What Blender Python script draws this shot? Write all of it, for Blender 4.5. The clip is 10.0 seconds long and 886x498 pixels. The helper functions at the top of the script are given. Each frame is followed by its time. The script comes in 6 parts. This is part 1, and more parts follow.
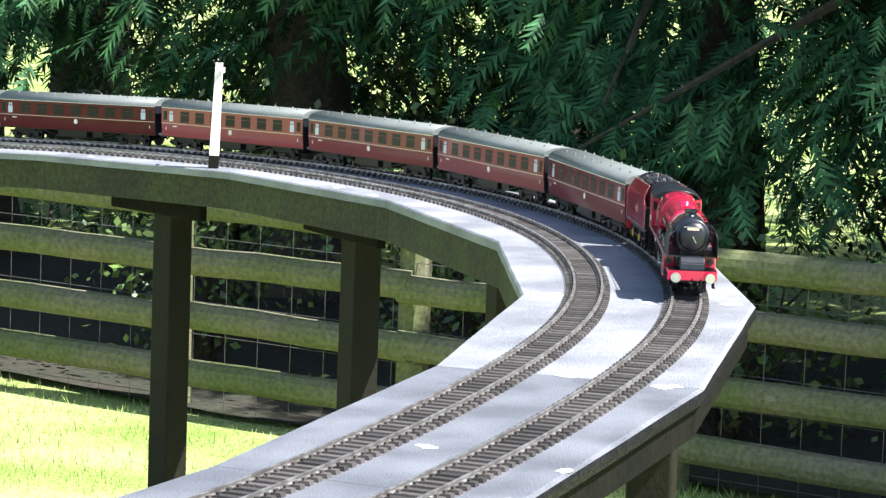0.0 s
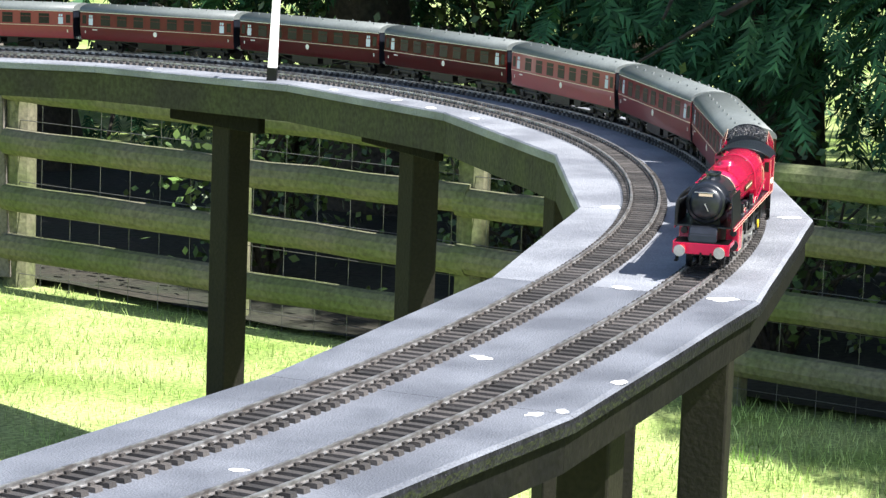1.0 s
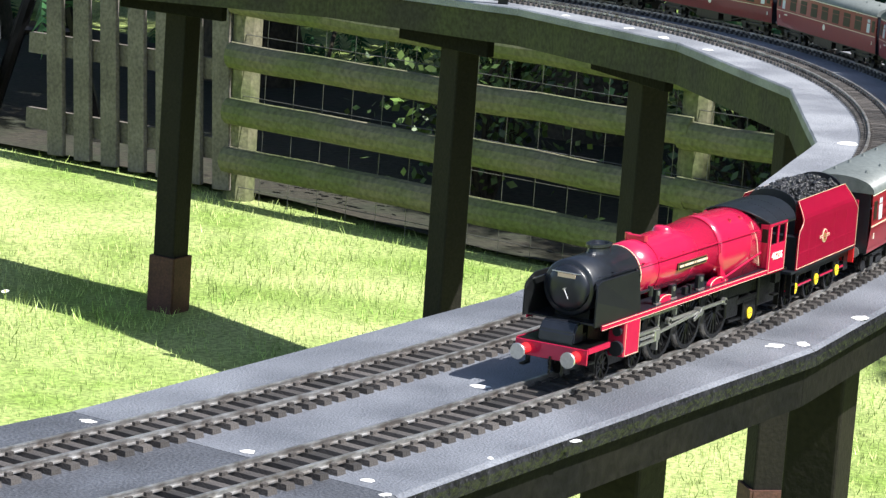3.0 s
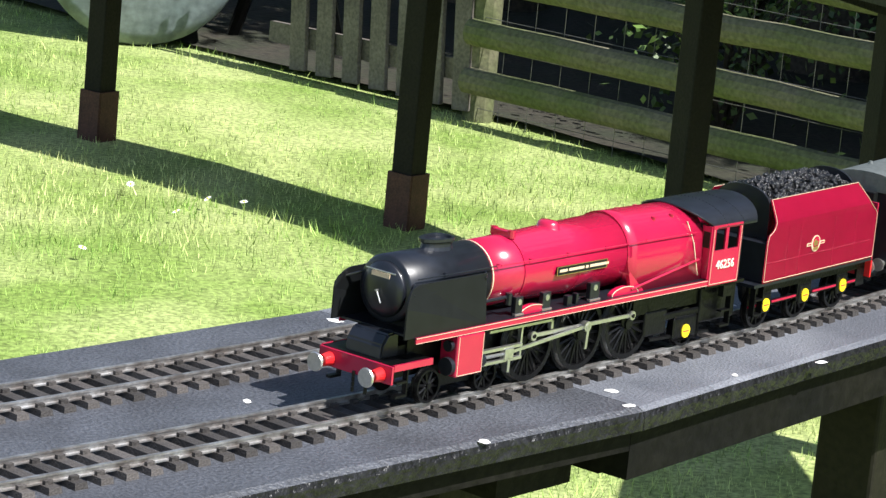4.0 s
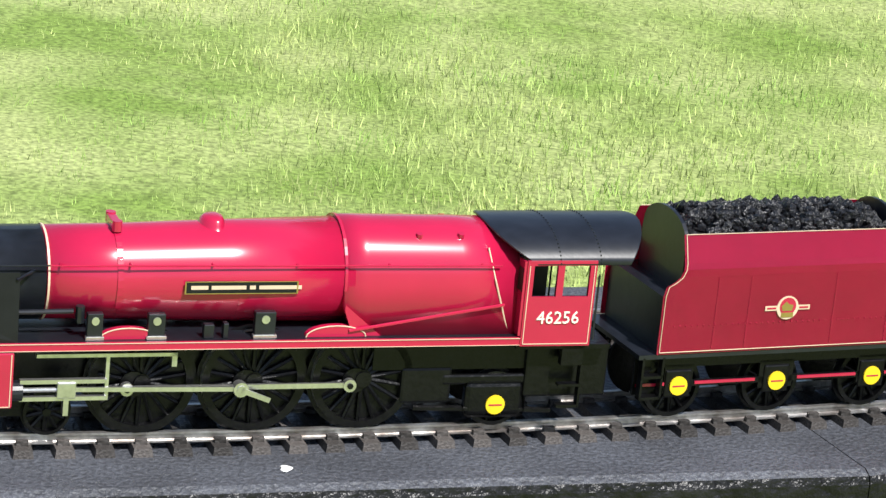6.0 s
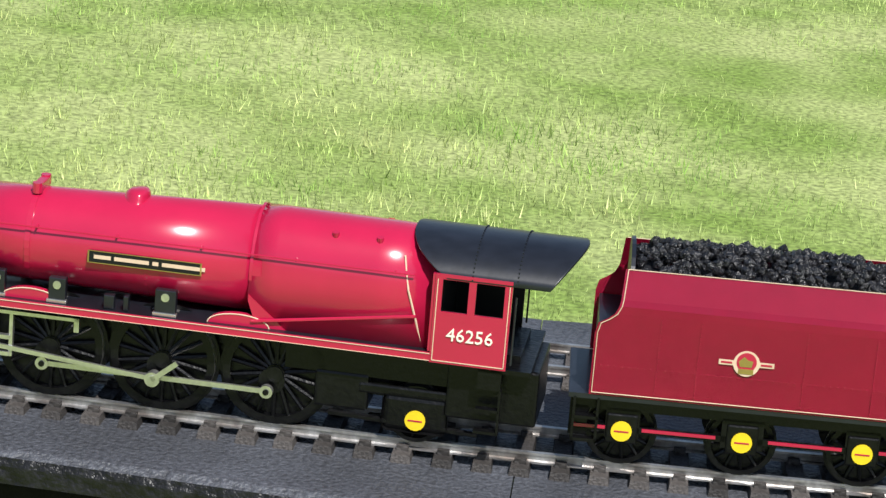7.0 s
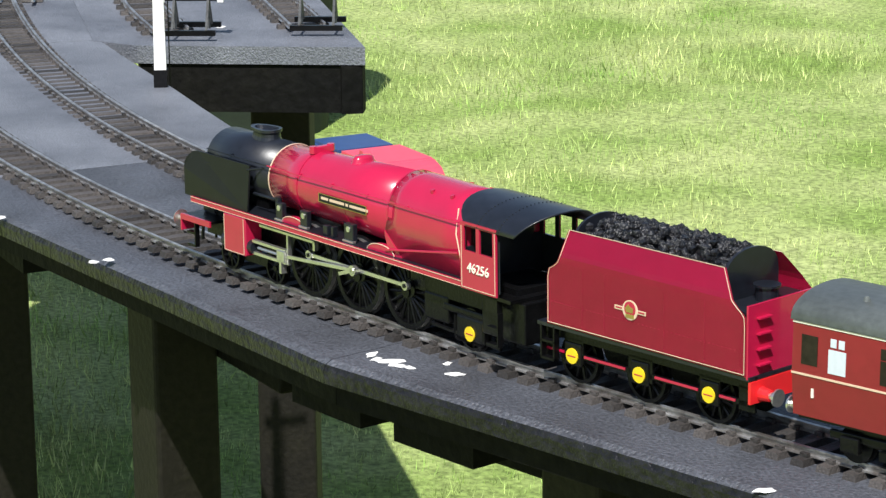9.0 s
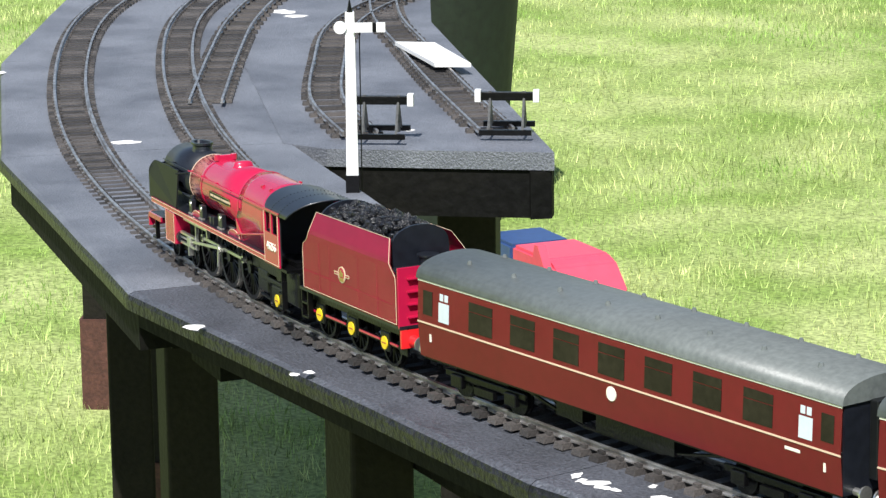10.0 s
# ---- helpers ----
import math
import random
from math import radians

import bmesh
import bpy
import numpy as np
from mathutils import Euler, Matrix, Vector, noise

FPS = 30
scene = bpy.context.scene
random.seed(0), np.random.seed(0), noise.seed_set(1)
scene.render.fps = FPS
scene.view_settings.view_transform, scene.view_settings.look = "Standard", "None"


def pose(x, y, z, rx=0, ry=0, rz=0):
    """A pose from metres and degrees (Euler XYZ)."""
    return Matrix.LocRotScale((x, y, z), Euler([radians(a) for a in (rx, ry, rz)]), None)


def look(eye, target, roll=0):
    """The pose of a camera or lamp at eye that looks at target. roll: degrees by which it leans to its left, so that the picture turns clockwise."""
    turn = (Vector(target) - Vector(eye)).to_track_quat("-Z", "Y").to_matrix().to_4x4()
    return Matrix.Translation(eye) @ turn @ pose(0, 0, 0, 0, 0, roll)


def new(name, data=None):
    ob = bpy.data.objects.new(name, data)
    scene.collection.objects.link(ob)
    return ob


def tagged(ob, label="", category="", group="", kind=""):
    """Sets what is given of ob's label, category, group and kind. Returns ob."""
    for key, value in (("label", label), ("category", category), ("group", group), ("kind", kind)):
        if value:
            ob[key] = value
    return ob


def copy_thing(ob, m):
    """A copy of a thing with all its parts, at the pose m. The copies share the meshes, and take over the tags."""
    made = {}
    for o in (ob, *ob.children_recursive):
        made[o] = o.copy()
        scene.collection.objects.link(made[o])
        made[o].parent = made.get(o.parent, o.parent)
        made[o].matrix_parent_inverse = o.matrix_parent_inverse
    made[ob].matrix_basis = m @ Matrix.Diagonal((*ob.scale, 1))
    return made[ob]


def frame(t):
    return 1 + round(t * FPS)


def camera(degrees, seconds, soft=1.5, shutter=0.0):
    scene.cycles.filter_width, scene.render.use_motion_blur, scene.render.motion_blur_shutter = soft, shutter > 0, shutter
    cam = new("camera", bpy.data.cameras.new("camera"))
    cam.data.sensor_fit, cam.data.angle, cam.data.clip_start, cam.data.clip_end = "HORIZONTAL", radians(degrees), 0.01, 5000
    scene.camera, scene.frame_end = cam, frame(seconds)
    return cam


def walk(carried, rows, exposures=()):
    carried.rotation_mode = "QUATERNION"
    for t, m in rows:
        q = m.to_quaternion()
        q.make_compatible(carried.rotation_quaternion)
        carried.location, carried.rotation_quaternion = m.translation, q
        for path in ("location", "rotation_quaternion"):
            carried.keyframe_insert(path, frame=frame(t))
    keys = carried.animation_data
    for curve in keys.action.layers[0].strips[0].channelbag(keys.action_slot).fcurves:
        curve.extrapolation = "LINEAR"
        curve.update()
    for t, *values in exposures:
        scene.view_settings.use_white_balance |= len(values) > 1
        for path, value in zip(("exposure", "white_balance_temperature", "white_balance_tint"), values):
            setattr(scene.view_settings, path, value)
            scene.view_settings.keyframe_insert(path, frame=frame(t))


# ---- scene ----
cam = camera(16.884, 10.0, soft=1.4)
# seconds, eye, pan, tilt down, roll
PATH = [
    (0.0, 0.3712, -0.0270, 0.6969, -32.802, 7.632, 2.119),
    (0.5, 0.3768, -0.0278, 0.6912, -31.801, 8.860, 2.228),
    (1.0, 0.3784, -0.0280, 0.6917, -31.686, 9.302, 2.163),
    (1.5, 0.3692, -0.0247, 0.6915, -30.864, 9.698, 2.345),
    (2.0, 0.3700, -0.0199, 0.6892, -30.050, 10.028, 2.736),
    (2.2, 0.3670, -0.0190, 0.6874, -29.786, 10.115, 3.151),
    (3.3, 0.3371, 0.0065, 0.6709, -26.958, 11.109, 4.203),
    (3.5, 0.3356, 0.0079, 0.6660, -26.335, 11.300, 4.375),
    (4.0, 0.3257, 0.0055, 0.6573, -23.461, 12.534, 5.488),
    (4.5, 0.3124, 0.0215, 0.6467, -20.156, 13.808, 5.084),
    (5.0, 0.2947, 0.0327, 0.6437, -17.280, 14.803, 5.049),
    (5.5, 0.2707, 0.0827, 0.6247, -11.798, 15.451, 5.159),
    (6.0, 0.2623, 0.0499, 0.6546, -3.677, 16.919, 5.719),
    (6.2, 0.2526, 0.0363, 0.6598, -1.542, 17.293, 5.733),
    (7.3, 0.1394, 0.0143, 0.6625, 17.741, 17.477, 4.383),
    (7.5, 0.1252, 0.0089, 0.6605, 20.062, 17.419, 3.963),
    (8.0, 0.0812, -0.0251, 0.6616, 29.185, 16.409, 3.398),
    (8.5, 0.0212, -0.0607, 0.6490, 39.159, 14.862, 2.255),
    (9.0, 0.0466, -0.0867, 0.6999, 42.849, 14.537, -0.636),
    (9.5, 0.0350, -0.0906, 0.7131, 43.905, 13.867, -0.649),
    (10.0, 0.0115, -0.1071, 0.7302, 45.957, 12.927, -0.706),
]
walk(cam, [(t, pose(x, y, z, 90 - p, 0, a) @ pose(0, 0, 0, 0, 0, r)) for t, x, y, z, a, p, r in PATH],
     exposures=[(0.0, 1.78), (0.5, 1.68), (1.0, 1.5), (2.0, 1.33), (3.5, 1.05), (4.5, 0.8), (5.5, 0.6), (6.2, 0.5), (7.5, 0.25), (8.6, 0.38), (10.0, 0.57)])

# ---- sky and sun ----
SUN = Vector((0.55, -0.83, 1.37)).normalized()   # towards the sun
world = bpy.data.worlds.new("sky")
scene.world = world
world.use_nodes = True
wt = world.node_tree
sky = wt.nodes.new("ShaderNodeTexSky")
sky.sky_type = "NISHITA"
sky.sun_disc = False
sky.sun_elevation = math.asin(SUN.z)
sky.sun_rotation = math.atan2(SUN.x, SUN.y)
bg = wt.nodes["Background"]
bg.inputs["Strength"].default_value = 0.085
wt.links.new(sky.outputs[0], bg.inputs["Color"])
lamp = bpy.data.lights.new("sun", "SUN")
lamp.energy, lamp.angle, lamp.color = 4.8, radians(0.5), (1.0, 0.98, 0.95)
sun = new("sun", lamp)
sun.matrix_world = look(SUN * 30, (0, 0, 0))

GZ = -1.05      # lawn level; the deck of the line is at 0


# ---- materials ----
def material(name, color, rough=0.6, metal=0.0, vary=0.25, scale=20.0, fine=200.0, bump=0.1, spec=0.5,
             second=None, coat=0.0, islands=False, objects=False, patch=0.5):
    m = bpy.data.materials.new(name)
    m.use_nodes = True
    nt = m.node_tree
    b = nt.nodes["Principled BSDF"]
    b.inputs["Roughness"].default_value = rough
    b.inputs["Metallic"].default_value = metal
    b.inputs["Specular IOR Level"].default_value = spec
    b.inputs["Coat Weight"].default_value = coat
    b.inputs["Coat Roughness"].default_value = 0.08
    tc = nt.nodes.new("ShaderNodeTexCoord")
    n1 = nt.nodes.new("ShaderNodeTexNoise")
    n1.inputs["Scale"].default_value = scale
    n1.inputs["Detail"].default_value = 5
    n2 = nt.nodes.new("ShaderNodeTexNoise")
    n2.inputs["Scale"].default_value = fine
    n2.inputs["Detail"].default_value = 3
    for n in (n1, n2):
        nt.links.new(tc.outputs["Object"], n.inputs["Vector"])
    mx = nt.nodes.new("ShaderNodeMix")
    mx.data_type = "RGBA"
    c2 = second or tuple(c * (1 - vary) for c in color)
    mx.inputs[6].default_value = (*color, 1)
    mx.inputs[7].default_value = (*c2, 1)
    rp = nt.nodes.new("ShaderNodeMapRange")
    rp.inputs[1].default_value, rp.inputs[2].default_value = patch - 0.15, patch + 0.15
    nt.links.new(n1.outputs[0], rp.inputs[0])
    nt.links.new(rp.outputs[0], mx.inputs[0])
    hs = nt.nodes.new("ShaderNodeHueSaturation")
    nt.links.new(mx.outputs[2], hs.inputs["Color"])
    mr = nt.nodes.new("ShaderNodeMapRange")
    mr.inputs[1].default_value, mr.inputs[2].default_value = 0.3, 0.7
    mr.inputs[3].default_value, mr.inputs[4].default_value = 1 - vary, 1 + vary
    nt.links.new(n2.outputs[0], mr.inputs[0])
    val = mr.outputs[0]
    if islands or objects:
        if islands:
            src = nt.nodes.new("ShaderNodeNewGeometry").outputs["Random Per Island"]
        else:
            src = nt.nodes.new("ShaderNodeObjectInfo").outputs["Random"]
        mr2 = nt.nodes.new("ShaderNodeMapRange")
        mr2.inputs[3].default_value, mr2.inputs[4].default_value = 0.45, 1.55
        nt.links.new(src, mr2.inputs[0])
        mu = nt.nodes.new("ShaderNodeMath")
        mu.operation = "MULTIPLY"
        nt.links.new(val, mu.inputs[0])
        nt.links.new(mr2.outputs[0], mu.inputs[1])
        val = mu.outputs[0]
    nt.links.new(val, hs.inputs["Value"])
    nt.links.new(hs.outputs[0], b.inputs["Base Color"])
    if bump:
        bp = nt.nodes.new("ShaderNodeBump")
        bp.inputs["Strength"].default_value = bump
        bp.inputs["Distance"].default_value = 0.004
        nt.links.new(n2.outputs[0], bp.inputs["Height"])
        nt.links.new(bp.outputs[0], b.inputs["Normal"])
    return m


M_FELT = material("grey_felt", (0.08, 0.086, 0.102), 0.5, vary=0.4, scale=11, fine=300, bump=0.7, second=(0.05, 0.053, 0.062))
M_FELT_OLD = material("bleached_grey_felt", (0.25, 0.26, 0.285), 0.55, vary=0.25, scale=7, fine=300, bump=0.6, second=(0.15, 0.158, 0.18))
M_FELT_MID = material("mid_grey_felt", (0.165, 0.175, 0.20), 0.5, vary=0.28, scale=8, fine=380, bump=0.6, second=(0.095, 0.102, 0.12))
M_DECKSIDE = material("bitumen_edge", (0.014, 0.014, 0.016), 0.36, vary=0.5, scale=30, fine=130, bump=1.0, second=(0.009, 0.009, 0.010), spec=0.3)
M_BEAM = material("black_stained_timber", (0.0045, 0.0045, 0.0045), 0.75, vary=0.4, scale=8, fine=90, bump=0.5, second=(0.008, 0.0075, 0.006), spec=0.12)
M_MOSSBEAM = material("mossy_dark_timber", (0.035, 0.033, 0.024), 0.8, vary=0.35, scale=6, fine=90, bump=0.5, second=(0.05, 0.055, 0.025), spec=0.25)
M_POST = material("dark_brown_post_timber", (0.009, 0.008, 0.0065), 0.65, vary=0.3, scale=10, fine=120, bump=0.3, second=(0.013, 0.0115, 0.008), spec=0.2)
M_SOCKET = material("rusty_brown_socket", (0.09, 0.035, 0.025), 0.7, vary=0.3, scale=20, fine=150, bump=0.3)
M_RAIL = material("steel_rail", (0.62, 0.61, 0.60), 0.38, 0.85, vary=0.15, scale=60, fine=300, bump=0.05, second=(0.30, 0.27, 0.25))
M_SLEEPER = material("brown_sleeper", (0.062, 0.055, 0.051), 0.6, vary=0.25, scale=60, fine=500, bump=0.4, objects=True)
M_SLEEPER_FAR = material("brown_sleeper_row", (0.062, 0.055, 0.051), 0.6, vary=0.25, scale=60, fine=500, bump=0.4, islands=True)
M_WHITE = material("white_splash", (0.8, 0.8, 0.78), 0.7, vary=0.08, scale=80, fine=400, bump=0.2)
M_RED = material("crimson_gloss_paint", (0.46, 0.010, 0.055), 0.22, vary=0.04, scale=5, fine=60, bump=0.0, coat=0.6, second=(0.42, 0.010, 0.05))
M_SCARLET = material("scarlet_buffer_paint", (0.75, 0.02, 0.025), 0.3, vary=0.06, scale=5, fine=60, bump=0.0, coat=0.4)
M_BLACK = material("black_gloss_paint", (0.011, 0.013, 0.019), 0.36, vary=0.25, scale=12, fine=120, bump=0.03, coat=0.15)
M_SATIN = material("black_satin_paint", (0.008, 0.009, 0.010), 0.45, spec=0.35, vary=0.2, scale=12, fine=120, bump=0.02)
M_FRAME = material("dark_frame_metal", (0.004, 0.004, 0.0045), 0.32, vary=0.4, scale=40, fine=300, bump=0.15, spec=0.3)
M_LINE = material("cream_lining", (0.70, 0.52, 0.38), 0.4, vary=0.05, bump=0)
M_CREAM = material("cream_lettering", (0.85, 0.82, 0.70), 0.4, vary=0.03, bump=0)
M_STEEL = material("bright_motion_steel", (0.72, 0.71, 0.68), 0.28, 0.9, vary=0.1, scale=40, fine=300, bump=0.03)
M_BRASS = material("brass_plate", (0.55, 0.40, 0.14), 0.35, 0.8, vary=0.1, bump=0)
M_YELLOW = material("yellow_axle_cap", (0.85, 0.62, 0.02), 0.4, vary=0.05, bump=0)
M_COAL = material("broken_coal", (0.015, 0.015, 0.017), 0.28, vary=0.5, scale=90, fine=500, bump=0.6, islands=True)
M_MAROON = material("maroon_coach_paint", (0.28, 0.017, 0.027), 0.32, vary=0.06, scale=6, fine=90, bump=0.0, coat=0.4)
M_ROOF = material("grey_coach_roof", (0.13, 0.145, 0.14), 0.45, vary=0.15, scale=14, fine=200, bump=0.08)
M_GLASS = material("dark_window_print", (0.022, 0.018, 0.012), 0.4, spec=0.2, vary=0.3, scale=30, fine=200, bump=0.0)
M_PALEWIN = material("frosted_white_window", (0.6, 0.66, 0.72), 0.2, vary=0.05, bump=0)
M_SIGNAL = material("white_signal_enamel", (0.85, 0.85, 0.83), 0.4, vary=0.04, bump=0)
M_GROUND = material("lawn_soil", (0.17, 0.25, 0.055), 0.9, vary=0.45, scale=2.2, fine=75, bump=1.0, second=(0.33, 0.38, 0.15), spec=0.2)
M_BLADE = material("lawn_grass_blades", (0.23, 0.385, 0.08), 0.6, vary=0.36, scale=2.4, fine=14, bump=0, islands=True, second=(0.48, 0.53, 0.22), spec=0.25)
M_FENCE = material("weathered_fence_rail", (0.15, 0.14, 0.09), 0.85, vary=0.3, scale=5, fine=70, bump=0.5, second=(0.10, 0.12, 0.045))
M_PICKET = material("weathered_grey_picket", (0.17, 0.15, 0.13), 0.85, vary=0.3, scale=7, fine=90, bump=0.5)
M_WIRE = material("galvanised_wire", (0.2, 0.2, 0.19), 0.5, 0.7, bump=0)
M_BARK = material("conifer_bark", (0.07, 0.055, 0.04), 0.9, vary=0.4, scale=8, fine=50, bump=1.0, second=(0.045, 0.04, 0.025))
M_FROND = material("conifer_fronds", (0.025, 0.088, 0.038), 0.65, vary=0.25, scale=1.5, fine=9, bump=0, islands=True, second=(0.045, 0.115, 0.04), spec=0.2)
M_LEAF = material("shrub_leaves", (0.05, 0.10, 0.025), 0.5, vary=0.3, scale=2, fine=12, bump=0, islands=True, second=(0.10, 0.14, 0.03))
M_TOYRED = material("red_plastic", (0.74, 0.07, 0.12), 0.4, vary=0.05, scale=4, fine=40, bump=0.0)
# near-black brown that stands in for tree shade on the ground
M_SHADE_BED = material("shade_dark_ground", (0.03, 0.026, 0.018), 0.95, vary=0.5, scale=5, fine=40, bump=1.0, second=(0.02, 0.024, 0.012))
M_DARK_GREEN = material("dark_green_matt", (0.012, 0.022, 0.012), 0.7, vary=0.3, scale=4, fine=40, bump=0.3)
M_BLUE = material("blue_plastic", (0.03, 0.07, 0.19), 0.45, vary=0.1, scale=4, fine=40, bump=0.0)
M_DRUM = material("dull_grey_plastic", (0.20, 0.23, 0.24), 0.5, vary=0.3, scale=3, fine=30, bump=0.05, second=(0.11, 0.14, 0.15))


# ---- small builders ----
def link(name, bm, mat, parent=None, label="", smooth=False):
    me = bpy.data.meshes.new(name)
    bm.to_mesh(me)
    bm.free()
    for mm in (mat if isinstance(mat, (list, tuple)) else [mat]):
        me.materials.append(mm)
    if smooth:
        for f in me.polygons:
            f.use_smooth = True
    ob = new(name, me)
    if parent is not None:
        ob.parent = parent
    if label:
        ob["label"] = label
    return ob


def part(name, bm, mat, parent, label="", smooth=False):
    return link(name, bm, mat, parent, label, smooth)


def box(bm, x0, x1, y0, y1, z0, z1, bevel=0.0, m=None, mi=0):
    r = bmesh.ops.create_cube(bm, size=1)
    vs = r["verts"]
    bmesh.ops.scale(bm, verts=vs, vec=(x1 - x0, y1 - y0, z1 - z0))
    bmesh.ops.translate(bm, verts=vs, vec=((x0 + x1) / 2, (y0 + y1) / 2, (z0 + z1) / 2))
    if bevel:
        es = list({e for v in vs for e in v.link_edges})
        r = bmesh.ops.bevel(bm, geom=es, offset=bevel, segments=2, affect="EDGES", profile=0.5)
        vs = list({v for f in r["faces"] for v in f.verts} | {v for v in vs if v.is_valid})
    if m is not None:
        bmesh.ops.transform(bm, matrix=m, verts=vs)
    if mi:
        for f in {f for v in vs for f in v.link_faces}:
            f.material_index = mi
    return vs


def rod(bm, a, b, r1, r2=None, n=12, cap=True, mi=0):
    a, b = Vector(a), Vector(b)
    d = b - a
    r = bmesh.ops.create_cone(bm, cap_ends=cap, segments=n, radius1=r1, radius2=r1 if r2 is None else r2, depth=d.length)
    m = Matrix.Translation((a + b) / 2) @ d.to_track_quat("Z", "Y").to_matrix().to_4x4()
    bmesh.ops.transform(bm, matrix=m, verts=r["verts"])
    if mi:
        for f in {f for v in r["verts"] for f in v.link_faces}:
            f.material_index = mi
    return r["verts"]


def extrude_profile(bm, pts, y0, y1, flip=False):
    """A plate: the outline pts in x, z, from y0 to y1."""
    a = [bm.verts.new((x, y0, z)) for x, z in pts]
    b = [bm.verts.new((x, y1, z)) for x, z in pts]
    bm.faces.new(a if y0 < y1 else a[::-1])
    bm.faces.new(b[::-1] if y0 < y1 else b)
    n = len(pts)
    for i in range(n):
        q = (a[i], b[i], b[(i + 1) % n], a[(i + 1) % n])
        bm.faces.new(q if y0 < y1 else q[::-1])
    bmesh.ops.recalc_face_normals(bm, faces=bm.faces)


def sweep(bm, path, ring, closed=True, caps=True, mi=0):
    """Ring points (across, up) carried along path rows (position, across-vector, up-vector)."""
    rows = [[bm.verts.new(p + a * u + b * v) for u, v in ring] for p, a, b in path]
    n = len(ring)
    for r0, r1 in zip(rows, rows[1:]):
        for i in range(n if closed else n - 1):
            f = bm.faces.new((r0[i], r0[(i + 1) % n], r1[(i + 1) % n], r1[i]))
            f.material_index = mi
    if caps and closed:
        bm.faces.new(rows[0][::-1]).material_index = mi
        bm.faces.new(rows[-1]).material_index = mi
    return rows


def empty(name, label, category, group="", m=None):
    ob = new(name)
    ob.empty_display_size = 0.05
    tagged(ob, label, category, group)
    if m is not None:
        ob.matrix_world = m
    return ob


def words(text, size, mat, parent, m, name="lettering", depth=0.0004):
    cu = bpy.data.curves.new(name, "FONT")
    cu.body, cu.size, cu.extrude = text, size, depth
    cu.align_x, cu.align_y = "CENTER", "CENTER"
    cu.resolution_u = 2
    tmp = bpy.data.objects.new(name, cu)
    me = bpy.data.meshes.new_from_object(tmp)
    bpy.data.objects.remove(tmp)
    me.materials.append(mat)
    ob = new(name, me)
    ob.parent = parent
    ob.matrix_basis = m
    return ob


# ---- the line of the railway: curvature by length along it ----
KNOTS = [0.10, 0.10, 0.10, 0.10, -0.2967, -0.3112, -0.3174, -0.2706, -0.3314, -0.2879, -0.3102, -0.1241, -0.1616, -0.1982, -0.0588,
         -0.2965, -0.2175, -0.1849, -0.2622, -0.3223, -0.207, -0.1396, -0.6251, -0.45, -0.3]
K0, K1 = -6.8 - 4 * 0.68, 5.44 + 2 * 0.68
SG = np.linspace(K0, K1, 1301)
KG = np.interp(SG, np.linspace(K0, K1, len(KNOTS)), KNOTS)
DS = SG[1] - SG[0]
HG = np.concatenate([[0], np.cumsum((KG[1:] + KG[:-1]) / 2 * DS)])
HG += 3.2366 - np.interp(1.36, SG, HG)
HM = (HG[1:] + HG[:-1]) / 2
XG = np.concatenate([[0], np.cumsum(np.cos(HM) * DS)])
YG = np.concatenate([[0], np.cumsum(np.sin(HM) * DS)])
XG += -0.4632 - np.interp(1.36, SG, XG)
YG += 1.6472 - np.interp(1.36, SG, YG)


def flat_line(s, off=0.0):
    """The yard's plan before it is set out at its distance."""
    x, y, h = np.interp(s, SG, XG), np.interp(s, SG, YG), np.interp(s, SG, HG)
    return Vector((x - math.sin(h) * off, y + math.cos(h) * off, 0))


# past the near bend the deck falls away gently and swings wider
STAND = Vector((-0.08, -0.04, 0.70))
WIDE = 1.07
UG = np.clip((SG - 2.5) / 1.5, 0, 1)
FG = 1 + (WIDE - 1) * UG * UG * (3 - 2 * UG)
XW, YW = STAND.x + (XG - STAND.x) * FG, STAND.y + (YG - STAND.y) * FG
# small sideways corrections of the plan
SHIFT = ([-3.21, -2.57, -1.93, -1.10, -0.84, -0.65, -0.33, 0.32, 0.77, 1.60, 2.24, 2.88],
         [-0.0008, -0.0009, -0.0010, -0.0013, -0.0021, -0.0033, 0.0036, 0.0101, 0.0070, 0.0019, -0.0018, 0.0016])
OG = np.interp(SG, *SHIFT)
XW, YW = XW - np.sin(HG) * OG, YW + np.cos(HG) * OG
ZW = STAND.z * (1 - FG) - 0.0052 * np.minimum(SG + 2.18, 0) ** 2
HW = np.unwrap(np.arctan2(np.gradient(YW), np.gradient(XW)))
HW += 2 * math.pi * round((HG[600] - HW[600]) / (2 * math.pi))
AW = np.concatenate([[0], np.cumsum(np.hypot(np.diff(XW), np.diff(YW)))])
FAR_YARD = Matrix.Translation(STAND + Vector((0.02, 0.016, 0.0))) @ Matrix.Scale(WIDE, 4) @ Matrix.Translation(-STAND)


def along(s, d):
    """The place d metres on from s, by the length of the line."""
    return float(np.interp(np.interp(s, SG, AW) + d, AW, SG))


def line(s, off=0.0, z=0.0):
    """A place on the line: s along it, off to the camera's side of the outer track."""
    x, y, h, f, zz = (np.interp(s, SG, g) for g in (XW, YW, HW, FG, ZW))
    return Vector((x - math.sin(h) * off * f, y + math.cos(h) * off * f, z + zz))


def head(s):
    return float(np.interp(s, SG, HW))


def across(s):
    h, f = head(s), float(np.interp(s, SG, FG))
    return Vector((-math.sin(h) * f, math.cos(h) * f, 0))


